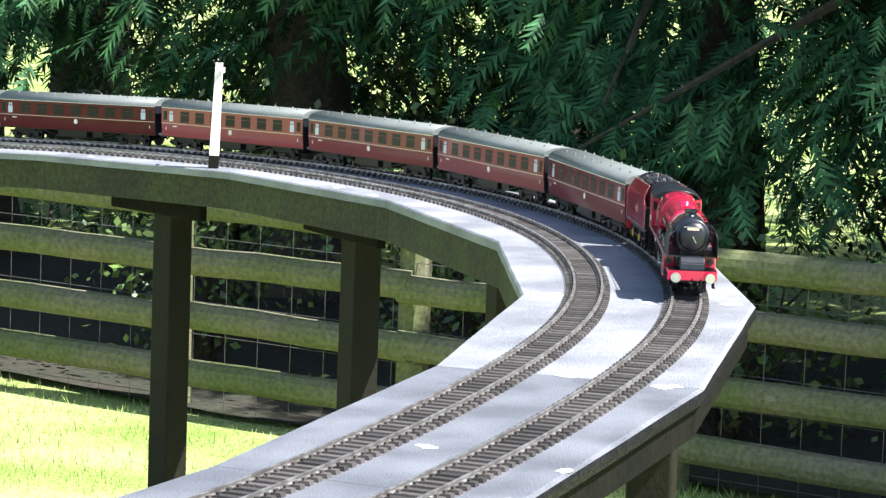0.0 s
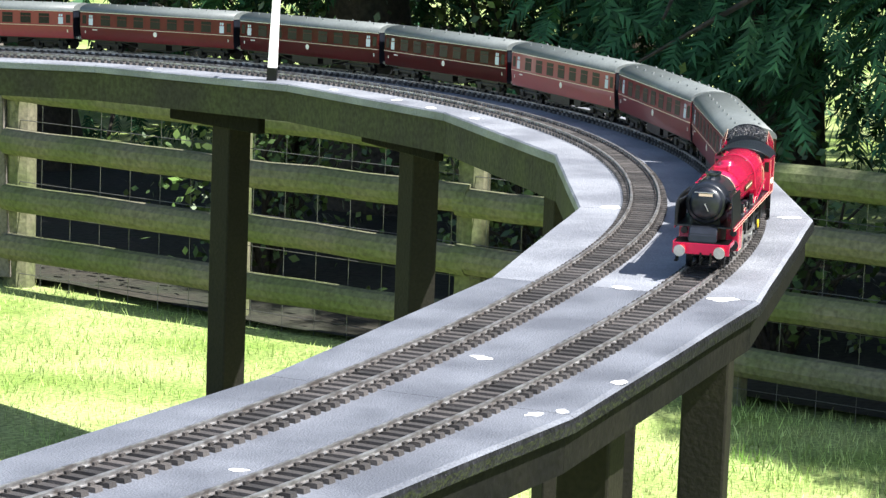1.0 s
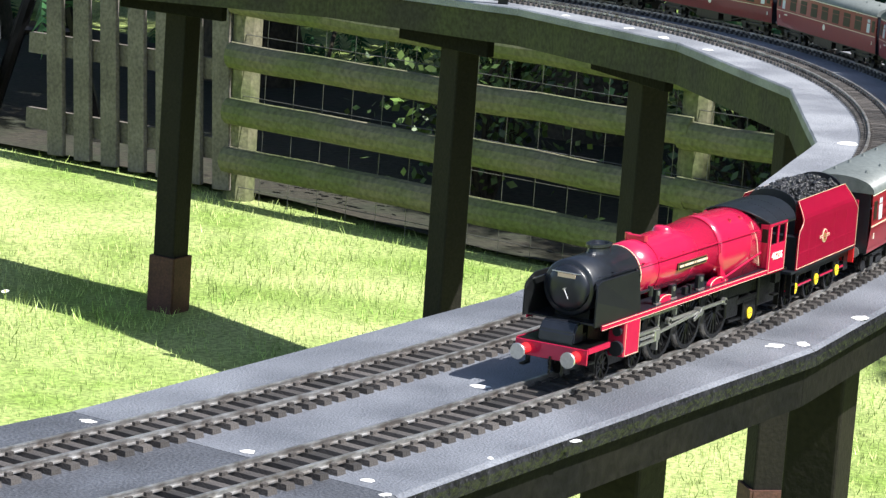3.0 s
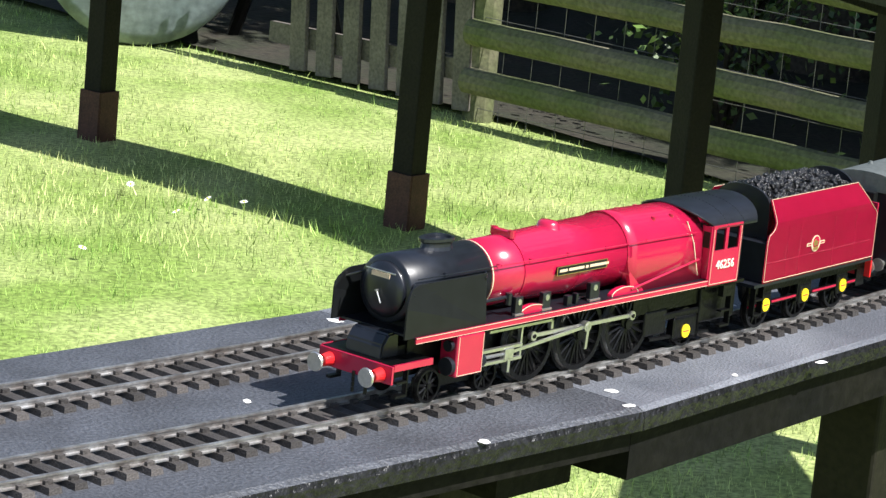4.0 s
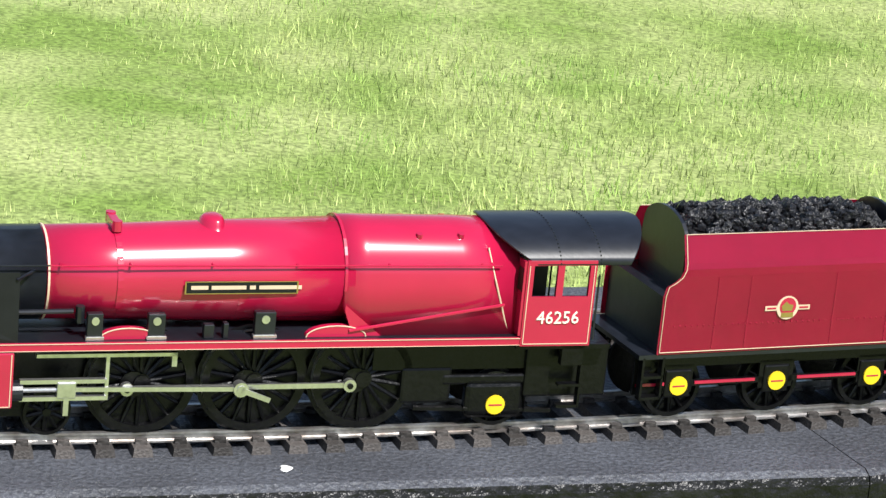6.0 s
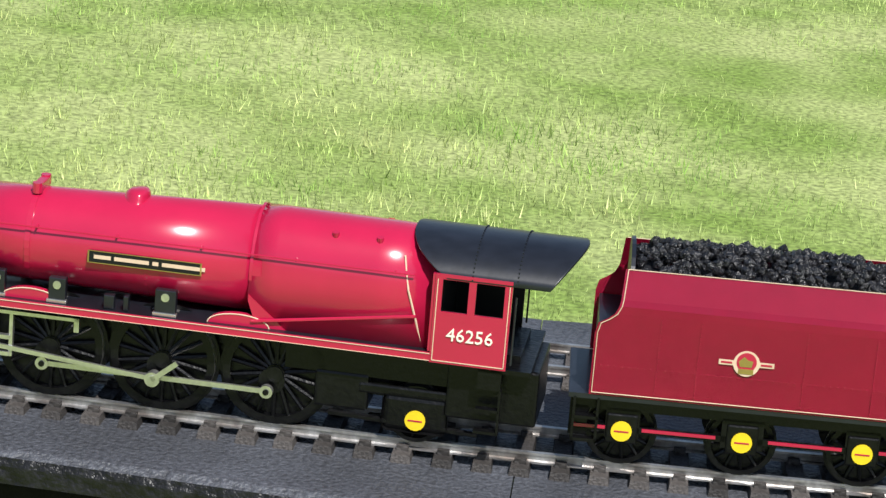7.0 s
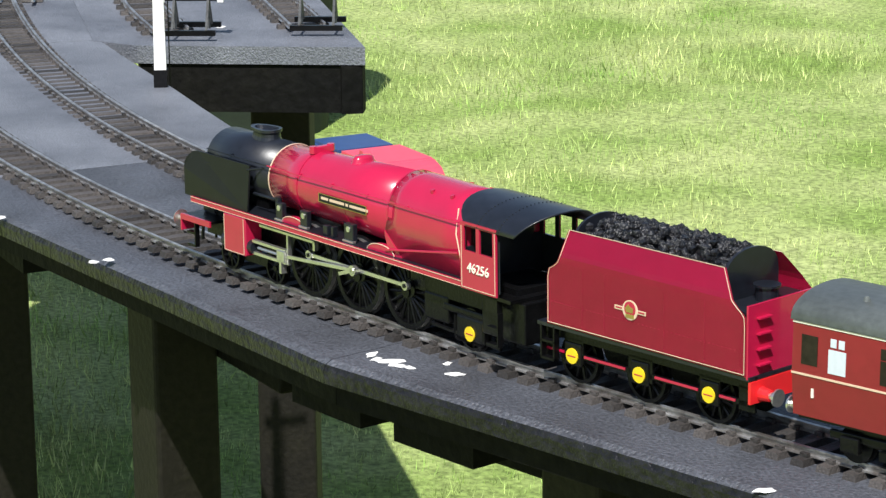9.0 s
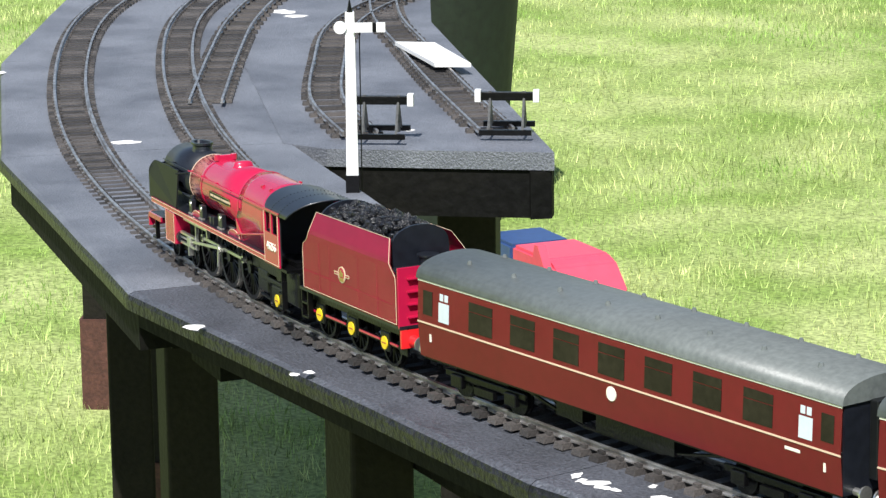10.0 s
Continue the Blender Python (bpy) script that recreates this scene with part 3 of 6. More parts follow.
def locomotive():
    ob = empty("steam_locomotive", "crimson model express steam locomotive with black smokebox and deflectors", "locomotive")
    # boiler
    bm = bmesh.new()
    tube(bm, [(R(9.45), BZ, R(0.90), R(0.90)), (R(7.9), BZ, R(0.925), R(0.925)), (R(5.4), BZ + R(0.015), R(0.98), R(0.985)), (R(2.9), BZ + R(0.03), R(1.02), R(1.045))])
    boiler = part("boiler", bm, M_RED, ob, smooth=True)
    # firebox: rounded shoulders, sides down to the running plate
    bm = bmesh.new()
    rows = []
    for x, w, top in ((R(3.12), 1.01, 1.10), (R(2.6), 1.02, 1.105), (R(0.6), 1.05, 1.08), (R(-0.62), 1.06, 1.05)):
        ring = []
        for i in range(17):
            a = math.pi * i / 16
            c, s_ = math.cos(a), math.sin(a)
            ring.append(bm.verts.new((x, R(w) * math.copysign(abs(c) ** 0.9, c), BZ + R(top) * s_ ** 0.95)))
        bl = R(0.45) if x > R(2.9) else 0
        ring.append(bm.verts.new((x - bl * 0.0, -R(1.12), PLATE + (R(0.55) if x > R(3.0) else 0))))
        ring.append(bm.verts.new((x - bl * 0.0, R(1.12), PLATE + (R(0.55) if x > R(3.0) else 0))))
        rows.append(ring)
    m = len(rows[0])
    for a, b in zip(rows, rows[1:]):
        for i in range(m):
            bm.faces.new((a[i], a[(i + 1) % m], b[(i + 1) % m], b[i]))
    bm.faces.new(rows[0][::-1])
    bm.faces.new(rows[-1])
    bmesh.ops.recalc_face_normals(bm, faces=bm.faces)
    fb = part("firebox", bm, M_RED, ob, smooth=False)
    for f in fb.data.polygons:
        f.use_smooth = len(f.vertices) == 4
    bm = bmesh.new()
    hoop(bm, R(3.10), BZ, R(1.03), R(1.115), w=R(0.03), a0=-5, a1=185)
    part("firebox_band", bm, M_RED, ob)
    # throat of the firebox, sloping forward over the plate
    for q in (-1, 1):
        bm = bmesh.new()
        extrude_profile(bm, [(R(3.1), BZ - R(0.35)), (R(2.3), PLATE), (R(2.9), PLATE), (R(3.1), PLATE + R(0.5))], q * R(1.0), q * R(1.125))
        part("throat_plate", bm, M_RED, ob)
    # smokebox
    bm = bmesh.new()
    tube(bm, [(R(12.15), BZ, R(0.84), R(0.84)), (R(12.1), BZ, R(0.90), R(0.90)), (R(9.47), BZ, R(0.905), R(0.905))])
    part("smokebox", bm, M_BLACK, ob, smooth=True)
    bm = bmesh.new()
    tube(bm, [(R(12.15), BZ, R(0.74), R(0.74)), (R(12.24), BZ, R(0.70), R(0.70)), (R(12.33), BZ, R(0.52), R(0.52)), (R(12.38), BZ, R(0.22), R(0.22)), (R(12.39), BZ, R(0.03), R(0.03))])
    door = part("smokebox_door", bm, M_BLACK, ob, smooth=True)
    bm = bmesh.new()
    box(bm, R(12.33), R(12.37), -R(0.3), R(0.3), BZ + R(0.34), BZ + R(0.46))
    part("number_plate", bm, M_LINE, door, "small pale number plate")
    bm = bmesh.new()
    rod(bm, (R(12.38), 0, BZ), (R(12.5), 0, BZ), R(0.03), n=8)
    rod(bm, (R(12.46), 0, BZ), (R(12.46), R(0.16), BZ - R(0.3)), R(0.02), n=6)
    rod(bm, (R(12.36), -R(0.5), BZ + R(0.5)), (R(12.36), R(0.5), BZ + R(0.5)), R(0.02), n=6)
    part("door_handle", bm, M_STEEL, door)
    # smokebox saddle and front
    bm = bmesh.new()
    box(bm, R(9.6), R(12.0), -R(0.6), R(0.6), Z(1.2), BZ - R(0.6))
    box(bm, R(-0.7), R(12.9), -R(0.55), R(0.55), Z(0.75), Z(1.6))
    box(bm, R(-1.9), R(2.6), -R(0.85), R(0.85), Z(1.2), PLATE - R(0.02))
    part("main_frame", bm, M_FRAME, ob)
    bm = bmesh.new()
    extrude_profile(bm, [(R(12.15), PLATE), (R(12.55), Z(1.98)), (R(12.75), Z(1.7)), (R(12.8), Z(1.36)), (R(12.1), Z(1.36))], -R(0.62), R(0.62))
    bmesh.ops.bevel(bm, geom=bm.edges[:], offset=R(0.05), segments=2, affect="EDGES")
    part("front_cover", bm, M_BLACK, ob)
    # chimney, dome, top feed, safety valves
    bm = bmesh.new()
    tube_v(bm, R(10.75), BZ + R(0.84), [(0.50, 0.34, 0), (0.46, 0.31, 0.10), (0.44, 0.30, 0.2), (0.50, 0.36, 0.25), (0.50, 0.36, 0.33), (0.40, 0.27, 0.33), (0.38, 0.25, 0.25)])
    part("chimney", bm, M_BLACK, ob, smooth=False)
    bm = bmesh.new()
    tube_v(bm, R(5.75), BZ + R(0.90), [(0.42, 0.40, 0), (0.36, 0.34, 0.08), (0.34, 0.32, 0.16), (0.26, 0.25, 0.22), (0.1, 0.1, 0.24)])
    part("dome", bm, M_RED, ob, smooth=True)
    bm = bmesh.new()
    hoop(bm, R(7.9), BZ, R(0.93), R(0.93), w=R(0.06), a0=-30, a1=210)
    for q in (-1, 1):
        rod(bm, (R(7.9), q * R(0.3), BZ + R(0.9)), (R(7.9), q * R(0.3), BZ + R(1.1)), R(0.11), n=10)
    box(bm, R(7.8), R(8.0), -R(0.36), R(0.36), BZ + R(0.88), BZ + R(1.08), R(0.03))
    part("top_feed", bm, M_RED, ob)
    for q in (-1, 1):
        for k in (0, 1):
            bm = bmesh.new()
            rod(bm, (R(1.5 - 0.9 * k), q * R(0.62), BZ + R(0.78)), (R(1.5 - 0.9 * k), q * R(0.66), BZ + R(0.95)), R(0.07), n=8)
            part("washout_plug", bm, M_RED, ob)
    # bands and lining
    for x in (7.88, 5.2):
        bm = bmesh.new()
        hoop(bm, R(x), BZ, boiler_r(R(x)) + 0.0001, boiler_r(R(x)) + 0.0001, w=R(0.025), a0=-60, a1=240)
        part("boiler_band", bm, M_RED, ob)
    bm = bmesh.new()
    hoop(bm, R(9.43), BZ, R(0.903), R(0.903), w=R(0.022))
    part("boiler_lining", bm, M_LINE, ob, "cream lining band")
    for q in (-1, 1):
        bm = bmesh.new()
        pts = [(-0.58, 1.0), (-0.6, 0.75)]
        rod(bm, (R(-0.45), q * R(1.095), PLATE + R(0.06)), (R(-0.1), q * R(1.075), BZ + R(0.1)), R(0.02), n=5)
        rod(bm, (R(-0.1), q * R(1.075), BZ + R(0.1)), (R(0.05), q * R(0.86), BZ + R(0.72)), R(0.02), n=5)
        part("firebox_lining", bm, M_LINE, ob, "cream lining")
        # handrail
        bm = bmesh.new()
        rod(bm, (R(-0.2), q * R(1.08), BZ + R(0.42)), (R(9.42), q * R(0.96), BZ + R(0.42)), R(0.017), n=6)
        for x in (0.2, 2.2, 4.1, 6.0, 7.7, 9.2):
            rod(bm, (R(x), q * R(0.82), BZ + R(0.42)), (R(x), q * R(1.0), BZ + R(0.42)), R(0.022), n=6)
        part("handrail", bm, M_RED, ob)
        bm = bmesh.new()
        rod(bm, (R(9.44), q * R(0.96), BZ + R(0.42)), (R(12.0), q * R(0.93), BZ + R(0.42)), R(0.017), n=6)
        rod(bm, (R(11.2), q * R(0.80), BZ + R(0.42)), (R(11.2), q * R(0.95), BZ + R(0.42)), R(0.022), n=6)
        part("smokebox_handrail", bm, M_BLACK, ob)
        # reversing rod and pipe
        bm = bmesh.new()
        rod(bm, (R(-0.3), q * R(1.17), PLATE + R(0.62)), (R(3.0), q * R(1.17), PLATE + R(0.12)), R(0.035), n=6)
        part("reversing_rod", bm, M_RED, ob)
        bm = bmesh.new()
        rod(bm, (R(8.9), q * R(1.0), PLATE + R(0.52)), (R(9.9), q * R(0.98), PLATE + R(0.5)), R(0.05), n=8)
        rod(bm, (R(8.75), q * R(1.0), PLATE + R(0.3)), (R(8.75), q * R(1.0), PLATE + R(0.62)), R(0.1), n=8)
        part("ejector_pipe", bm, M_BLACK, ob)
        # small sprays of fittings on the plate
        for x, wd, hh in ((8.45, 0.34, 0.52), (7.15, 0.36, 0.5), (6.05, 0.22, 0.28), (5.6, 0.2, 0.3), (4.72, 0.42, 0.52)):
            bm = bmesh.new()
            box(bm, R(x - wd / 2), R(x + wd / 2), q * R(1.1) - R(0.08), q * R(1.1) + R(0.08), PLATE, PLATE + R(hh), R(0.02))
            fit = part("lubricator", bm, M_BLACK, ob)
            if hh > 0.4:
                bm = bmesh.new()
                box(bm, R(x - wd / 2 - 0.03), R(x + wd / 2 + 0.03), *sorted((q * R(1.1), q * R(1.22))), PLATE + R(0.002), PLATE + R(0.07), R(0.01))
                part("lubricator_foot", bm, M_STEEL, fit)
                bm = bmesh.new()
                rod(bm, (R(x), q * R(1.175), PLATE + R(hh * 0.72)), (R(x), q * R(1.2), PLATE + R(hh * 0.72)), R(0.085), n=10)
                part("dial", bm, M_STEEL, fit)
        # wheel splasher arches above the plate
        for x in (7.72, 3.25):
            bm = bmesh.new()
            prev = None
            arc = [(math.cos(math.pi * i / 12) * R(0.62), math.sin(math.pi * i / 12) * R(0.22)) for i in range(13)]
            extrude_profile(bm, [(R(x) + a, PLATE + b) for a, b in arc], q * R(1.0), q * R(1.16))
            sp = part("splasher", bm, M_RED, ob)
            bm = bmesh.new()
            for i in range(12):
                rod(bm, (R(x) + arc[i][0], q * R(1.163), PLATE + arc[i][1]), (R(x) + arc[i + 1][0], q * R(1.163), PLATE + arc[i + 1][1]), R(0.013), n=5)
            part("splasher_lining", bm, M_LINE, sp)
        # nameplate with unreadable raised bars
        bm = bmesh.new()
        box(bm, R(4.1), R(6.55), q * R(0.985) - R(0.02), q * R(0.985) + R(0.035), BZ - R(0.13), BZ + R(0.10))
        npl = part("nameplate", bm, M_SATIN, ob, "black nameplate with brass edge and raised bars")
        bm = bmesh.new()
        y0, y1 = sorted((q * R(1.018), q * R(1.026)))
        box(bm, R(4.08), R(6.57), y0, y1, BZ + R(0.095), BZ + R(0.11))
        box(bm, R(4.08), R(6.57), y0, y1, BZ - R(0.14), BZ - R(0.125))
        box(bm, R(4.07), R(4.10), y0, y1, BZ - R(0.14), BZ + R(0.11))
        box(bm, R(6.55), R(6.58), y0, y1, BZ - R(0.14), BZ + R(0.11))
        part("nameplate_edge", bm, M_BRASS, npl)
        bm = bmesh.new()
        x = 6.45
        for wd in (0.36, 0.9, 0.12, 0.86):
            y0, y1 = sorted((q * R(1.018), q * R(1.024)))
            box(bm, R(x - wd), R(x), y0, y1, BZ - R(0.05), BZ + R(0.025))
            x -= wd + 0.07
        part("name_lettering", bm, M_LINE, npl)
        # deflector plates
        bm = bmesh.new()
        pts = [(R(9.85), PLATE), (R(12.68), PLATE - R(0.02))]
        for i in range(7):
            a = radians(i * 15)
            pts.append((R(12.68) - R(0.55) + R(0.55) * math.cos(a), BZ + R(0.35) - R(0.55) + R(0.55) * math.sin(a)))
        pts.append((R(9.85), BZ + R(0.35)))
        yq = q * R(1.22)
        extrude_profile(bm, pts, yq, yq + q * R(0.05))
        for v in bm.verts:
            if v.co.z > BZ:
                v.co.y -= q * (v.co.z - BZ) * 0.35
        part("smoke_deflector", bm, M_SATIN, ob, "black smoke deflector plate with rounded front corner")
        bm = bmesh.new()
        rod(bm, (R(9.95), q * R(1.2), BZ + R(0.22)), (R(9.6), q * R(0.8), BZ + R(0.3)), R(0.03), n=6)
        rod(bm, (R(12.4), q * R(1.2), BZ + R(0.1)), (R(12.0), q * R(0.8), BZ + R(0.3)), R(0.03), n=6)
        part("deflector_stay", bm, M_BLACK, ob)
        # valance of the running plate
        bm = bmesh.new()
        y0, y1 = sorted((q * R(1.29), q * R(1.33)))
        box(bm, R(-0.66), R(12.3), y0, y1, PLATE - R(0.16), PLATE - R(0.001))
        va = part("valance", bm, M_RED, ob)
        bm = bmesh.new()
        y0, y1 = sorted((q * R(1.331), q * R(1.345)))
        box(bm, R(-0.66), R(12.3), y0, y1, PLATE - R(0.026), PLATE - R(0.014))
        box(bm, R(-0.66), R(12.3), y0, y1, PLATE - R(0.16), PLATE - R(0.152))
        part("valance_lining", bm, M_LINE, va)
        # cylinder
        bm = bmesh.new()
        y0, y1 = sorted((q * R(0.75), q * R(1.34)))
        box(bm, R(9.75), R(10.85), y0, y1, Z(0.72), PLATE - R(0.17), R(0.05))
        cyl = part("cylinder", bm, M_RED, ob, "crimson cylinder block with cream lining")
        bm = bmesh.new()
        y0, y1 = sorted((q * R(1.341), q * R(1.35)))
        for a, b, c, d in ((9.8, 10.8, 0.76, 0.777), (9.8, 9.817, 0.76, 1.8), (10.783, 10.8, 0.76, 1.8)):
            box(bm, R(a), R(b), y0, y1, Z(c), Z(d))
        part("cylinder_lining", bm, M_LINE, cyl)
        for xa, xb, zc, rc in ((10.85, 11.0, 1.0, 0.24), (10.85, 10.98, 1.55, 0.15), (9.55, 9.75, 1.0, 0.2)):
            bm = bmesh.new()
            rod(bm, (R(xa), q * R(1.1), Z(zc)), (R(xb), q * R(1.1), Z(zc)), R(rc), n=16)
            part("cylinder_cover", bm, M_BLACK, cyl)
        # slide bars, motion bracket, link
        bm = bmesh.new()
        for zz in (1.2, 0.86):
            y0, y1 = sorted((q * R(1.08), q * R(1.2)))
            box(bm, R(7.95), R(9.6), y0, y1, Z(zz) - R(0.04), Z(zz) + R(0.04))
        part("slide_bar", bm, M_STEEL, ob)
        bm = bmesh.new()
        y0, y1 = sorted((q * R(1.02), q * R(1.14)))
        box(bm, R(6.6), R(9.3), y0, y1, Z(1.66), Z(1.73))
        box(bm, R(6.6), R(6.7), y0, y1, Z(1.45), Z(1.73))
        box(bm, R(7.9), R(7.97), y0, y1, Z(0.8), Z(1.66))
        part("motion_bracket", bm, M_STEEL, ob)
        # buffer
        bm = bmesh.new()
        rod(bm, (R(13.02), q * R(0.87), Z(1.06)), (R(13.32), q * R(0.87), Z(1.06)), R(0.19), R(0.15), n=16)
        bf = part("buffer", bm, M_SCARLET, ob, "scarlet buffer with steel head")
        bm = bmesh.new()
        rod(bm, (R(13.3), q * R(0.87), Z(1.06)), (R(13.55), q * R(0.87), Z(1.06)), R(0.08), n=10)
        rod(bm, (R(13.55), q * R(0.87), Z(1.06)), (R(13.6), q * R(0.87), Z(1.06)), R(0.26), R(0.24), n=20)
        part("buffer_head", bm, M_STEEL, bf)
        # front steps and guard irons
        bm = bmesh.new()
        y0, y1 = sorted((q * R(1.05), q * R(1.2)))
        box(bm, R(12.35), R(12.75), y0, y1, Z(0.45), Z(0.52))
        box(bm, R(12.35), R(12.75), y0, y1, Z(0.82), Z(0.88))
        box(bm, R(12.33), R(12.37), y0, y1, Z(0.45), Z(1.25))
        part("front_step", bm, M_FRAME, ob)
        # cab side with two windows
        side_y = q * R(1.3)
        bm = bmesh.new()
        y0, y1 = sorted((side_y, side_y + q * R(0.05)))
        box(bm, R(-2.12), R(-0.66), y0, y1, Z(1.84), Z(2.86))
        box(bm, R(-2.12), R(-0.66), y0, y1, Z(3.5), Z(3.6))
        for a, b in ((-2.12, -1.98), (-1.44, -1.30), (-0.80, -0.66)):
            box(bm, R(a), R(b), y0, y1, Z(2.8601), Z(3.4999))
        cs = part("cab_side", bm, M_RED, ob)
        bm = bmesh.new()
        y0, y1 = sorted((q * R(1.265), q * R(1.297)))
        box(bm, R(-2.12), R(-0.66), y0, y1, Z(1.85), Z(2.86))
        box(bm, R(-2.12), R(-0.66), y0, y1, Z(3.5), Z(3.6))
        for a, b in ((-2.12, -1.98), (-1.44, -1.30), (-0.80, -0.66)):
            box(bm, R(a), R(b), y0, y1, Z(2.8601), Z(3.4999))
        part("cab_inner_side", bm, M_SATIN, ob, "black inside face of the cab")
        bm = bmesh.new()
        y0, y1 = sorted((side_y + q * R(0.051), side_y + q * R(0.062)))
        for a, b, c, d in ((-2.08, -0.70, 1.88, 1.896), (-2.08, -2.064, 1.88, 3.5), (-0.716, -0.70, 1.88, 3.5)):
            box(bm, R(a), R(b), y0, y1, Z(c), Z(d))
        part("cab_lining", bm, M_LINE, cs)
        t = words("46256", R(0.36), M_CREAM, cs, Matrix.Translation((R(-1.39), side_y + q * R(0.062), Z(2.42))) @ pose(0, 0, 0, 90, 0, 180 if q > 0 else 0), "running_number")
        # cab steps
        bm = bmesh.new()
        y0, y1 = sorted((q * R(1.1), q * R(1.28)))
        box(bm, R(-2.05), R(-1.6), y0, y1, Z(1.4), Z(1.84))
        box(bm, R(-2.05), R(-1.6), y0, y1, Z(0.5), Z(0.56))
        box(bm, R(-2.05), R(-1.6), y0, y1, Z(0.95), Z(1.0))
        box(bm, R(-2.07), R(-2.03), y0, y1, Z(0.5), Z(1.4))
        part("cab_step", bm, M_FRAME, ob)
        # angled cab front
        bm = bmesh.new()
        extrude_profile(bm, [(R(-0.66), Z(2.05)), (R(-0.66), Z(3.58)), (R(-0.60), Z(3.58)), (R(-0.60), Z(2.05))], q * R(1.32), q * R(1.0))
        part("cab_front", bm, M_RED, ob)
        bm = bmesh.new()
        y0, y1 = sorted((q * R(1.06), q * R(1.28)))
        box(bm, R(-0.598), R(-0.585), y0, y1, Z(2.95), Z(3.42))
        part("cab_front_window", bm, M_GLASS, ob)
        # grab rail and yellow cap of the trailing wheel
        bm = bmesh.new()
        rod(bm, (R(-2.2), q * R(1.3), Z(1.95)), (R(-2.2), q * R(1.3), Z(3.3)), R(0.022), n=6)
        part("grab_rail", bm, M_BLACK, ob)
    # floor and cab back
    bm = bmesh.new()
    box(bm, R(-2.6), R(-0.62), -R(1.28), R(1.28), Z(1.75), Z(1.84))
    part("cab_floor", bm, M_FRAME, ob)
    bm = bmesh.new()
    box(bm, R(-0.76), R(-0.67), -R(1.26), R(1.26), Z(1.85), Z(2.9))
    box(bm, R(-0.76), R(-0.67), -R(1.0), R(1.0), Z(2.9), Z(3.6))
    part("backhead", bm, M_BLACK, ob)
    bm = bmesh.new()
    box(bm, R(-2.3), R(-0.55), -R(0.95), R(0.95), Z(0.62), Z(1.74), R(0.05))
    part("drag_box", bm, M_FRAME, ob)
    bm = bmesh.new()
    box(bm, R(0.95), R(2.0), -R(0.88), R(0.88), Z(0.5), Z(1.25), R(0.06))
    part("ashpan", bm, M_FRAME, ob)
    # cab roof
    bm = bmesh.new()
    rows = []
    for x in (R(-0.02), R(-0.03), R(-3.36), R(-3.38)):
        ring = []
        for i in range(15):
            a = math.pi * (i - 7) / 14 * 0.86
            yy = R(1.36) * math.sin(a) / math.sin(math.pi / 2 * 0.86)
            zz = Z(3.52) + R(0.76) * (math.cos(a) - math.cos(math.pi / 2 * 0.86))
            ring.append(bm.verts.new((x + (R(-1.15) * (1 - math.cos(a)) ** 1.2 if x > R(-1) else R(0.68) * (1 - math.cos(a)) ** 0.8), yy, zz)))
        rows.append(ring)
    for a, b in zip(rows, rows[1:]):
        for i in range(14):
            bm.faces.new((a[i], a[i + 1], b[i + 1], b[i]))
    bmesh.ops.recalc_face_normals(bm, faces=bm.faces)
    bmesh.ops.solidify(bm, geom=bm.faces[:], thickness=R(0.05))
    part("cab_roof", bm, M_BLACK, ob, smooth=True)
    for xs in (-1.35, -2.2):
        bm = bmesh.new()
        for i in range(29):
            a = math.pi * (i - 14) / 28 * 0.84
            yy = R(1.36) * math.sin(a) / math.sin(math.pi / 2 * 0.86)
            zz = Z(3.52) + R(0.76) * (math.cos(a) - math.cos(math.pi / 2 * 0.86)) + R(0.008)
            rod(bm, (R(xs), yy, zz - R(0.02)), (R(xs), yy, zz + R(0.012)), R(0.016), n=5)
        tagged(part("roof_riveting", bm, M_BLACK, ob), kind="stuff")
    # running plate
    bm = bmesh.new()
    box(bm, R(-0.7), R(12.3), -R(1.29), R(1.29), PLATE - R(0.06), PLATE - R(0.003))
    part("running_plate", bm, M_BLACK, ob)
    bm = bmesh.new()
    box(bm, R(11.6), R(12.95), -R(1.2), R(1.2), Z(1.28), Z(1.36))
    part("front_platform", bm, M_FRAME, ob)
    bm = bmesh.new()
    box(bm, R(12.95), R(13.02), -R(1.25), R(1.25), Z(0.86), Z(1.34), R(0.01))
    part("buffer_beam", bm, M_RED, ob, "crimson front buffer beam")
    for q in (-1, 1):
        bm = bmesh.new()
        y0, y1 = sorted((q * R(1.2), q * R(1.26)))
        box(bm, R(11.6), R(12.95), y0, y1, Z(1.2), Z(1.37))
        part("platform_edge", bm, M_RED, ob)
    bm = bmesh.new()
    for k in range(4):
        rod(bm, (R(13.05), 0, Z(0.95 - 0.14 * k)), (R(13.05), 0, Z(0.83 - 0.14 * k)), R(0.045), n=6)
    rod(bm, (R(13.02), R(0.45), Z(0.95)), (R(13.08), R(0.45), Z(0.45)), R(0.05), n=6)
    part("coupling_hook", bm, M_FRAME, ob)
    # wheels
    for q in (-1, 1):
        for i, x in enumerate((2.78, 4.99, 7.2)):
            w = wheel(ob, R(x), q * R(0.78), RD, 18, "driving_wheel", [M_FRAME, M_STEEL], q, crank=CRANK)
            MOVERS["spin"].append((w, RD, -35.0 if q > 0 else 55.0))
        for x in (8.99, 11.28):
            w = wheel(ob, R(x), q * R(0.78), R(0.457), 10, "bogie_wheel", [M_FRAME, M_FRAME], q)
            MOVERS["spin"].append((w, R(0.457), 0.0))
        w = wheel(ob, 0, q * R(0.78), R(0.57), 10, "trailing_wheel", [M_FRAME, M_FRAME], q)
        MOVERS["spin"].append((w, R(0.57), 0.0))
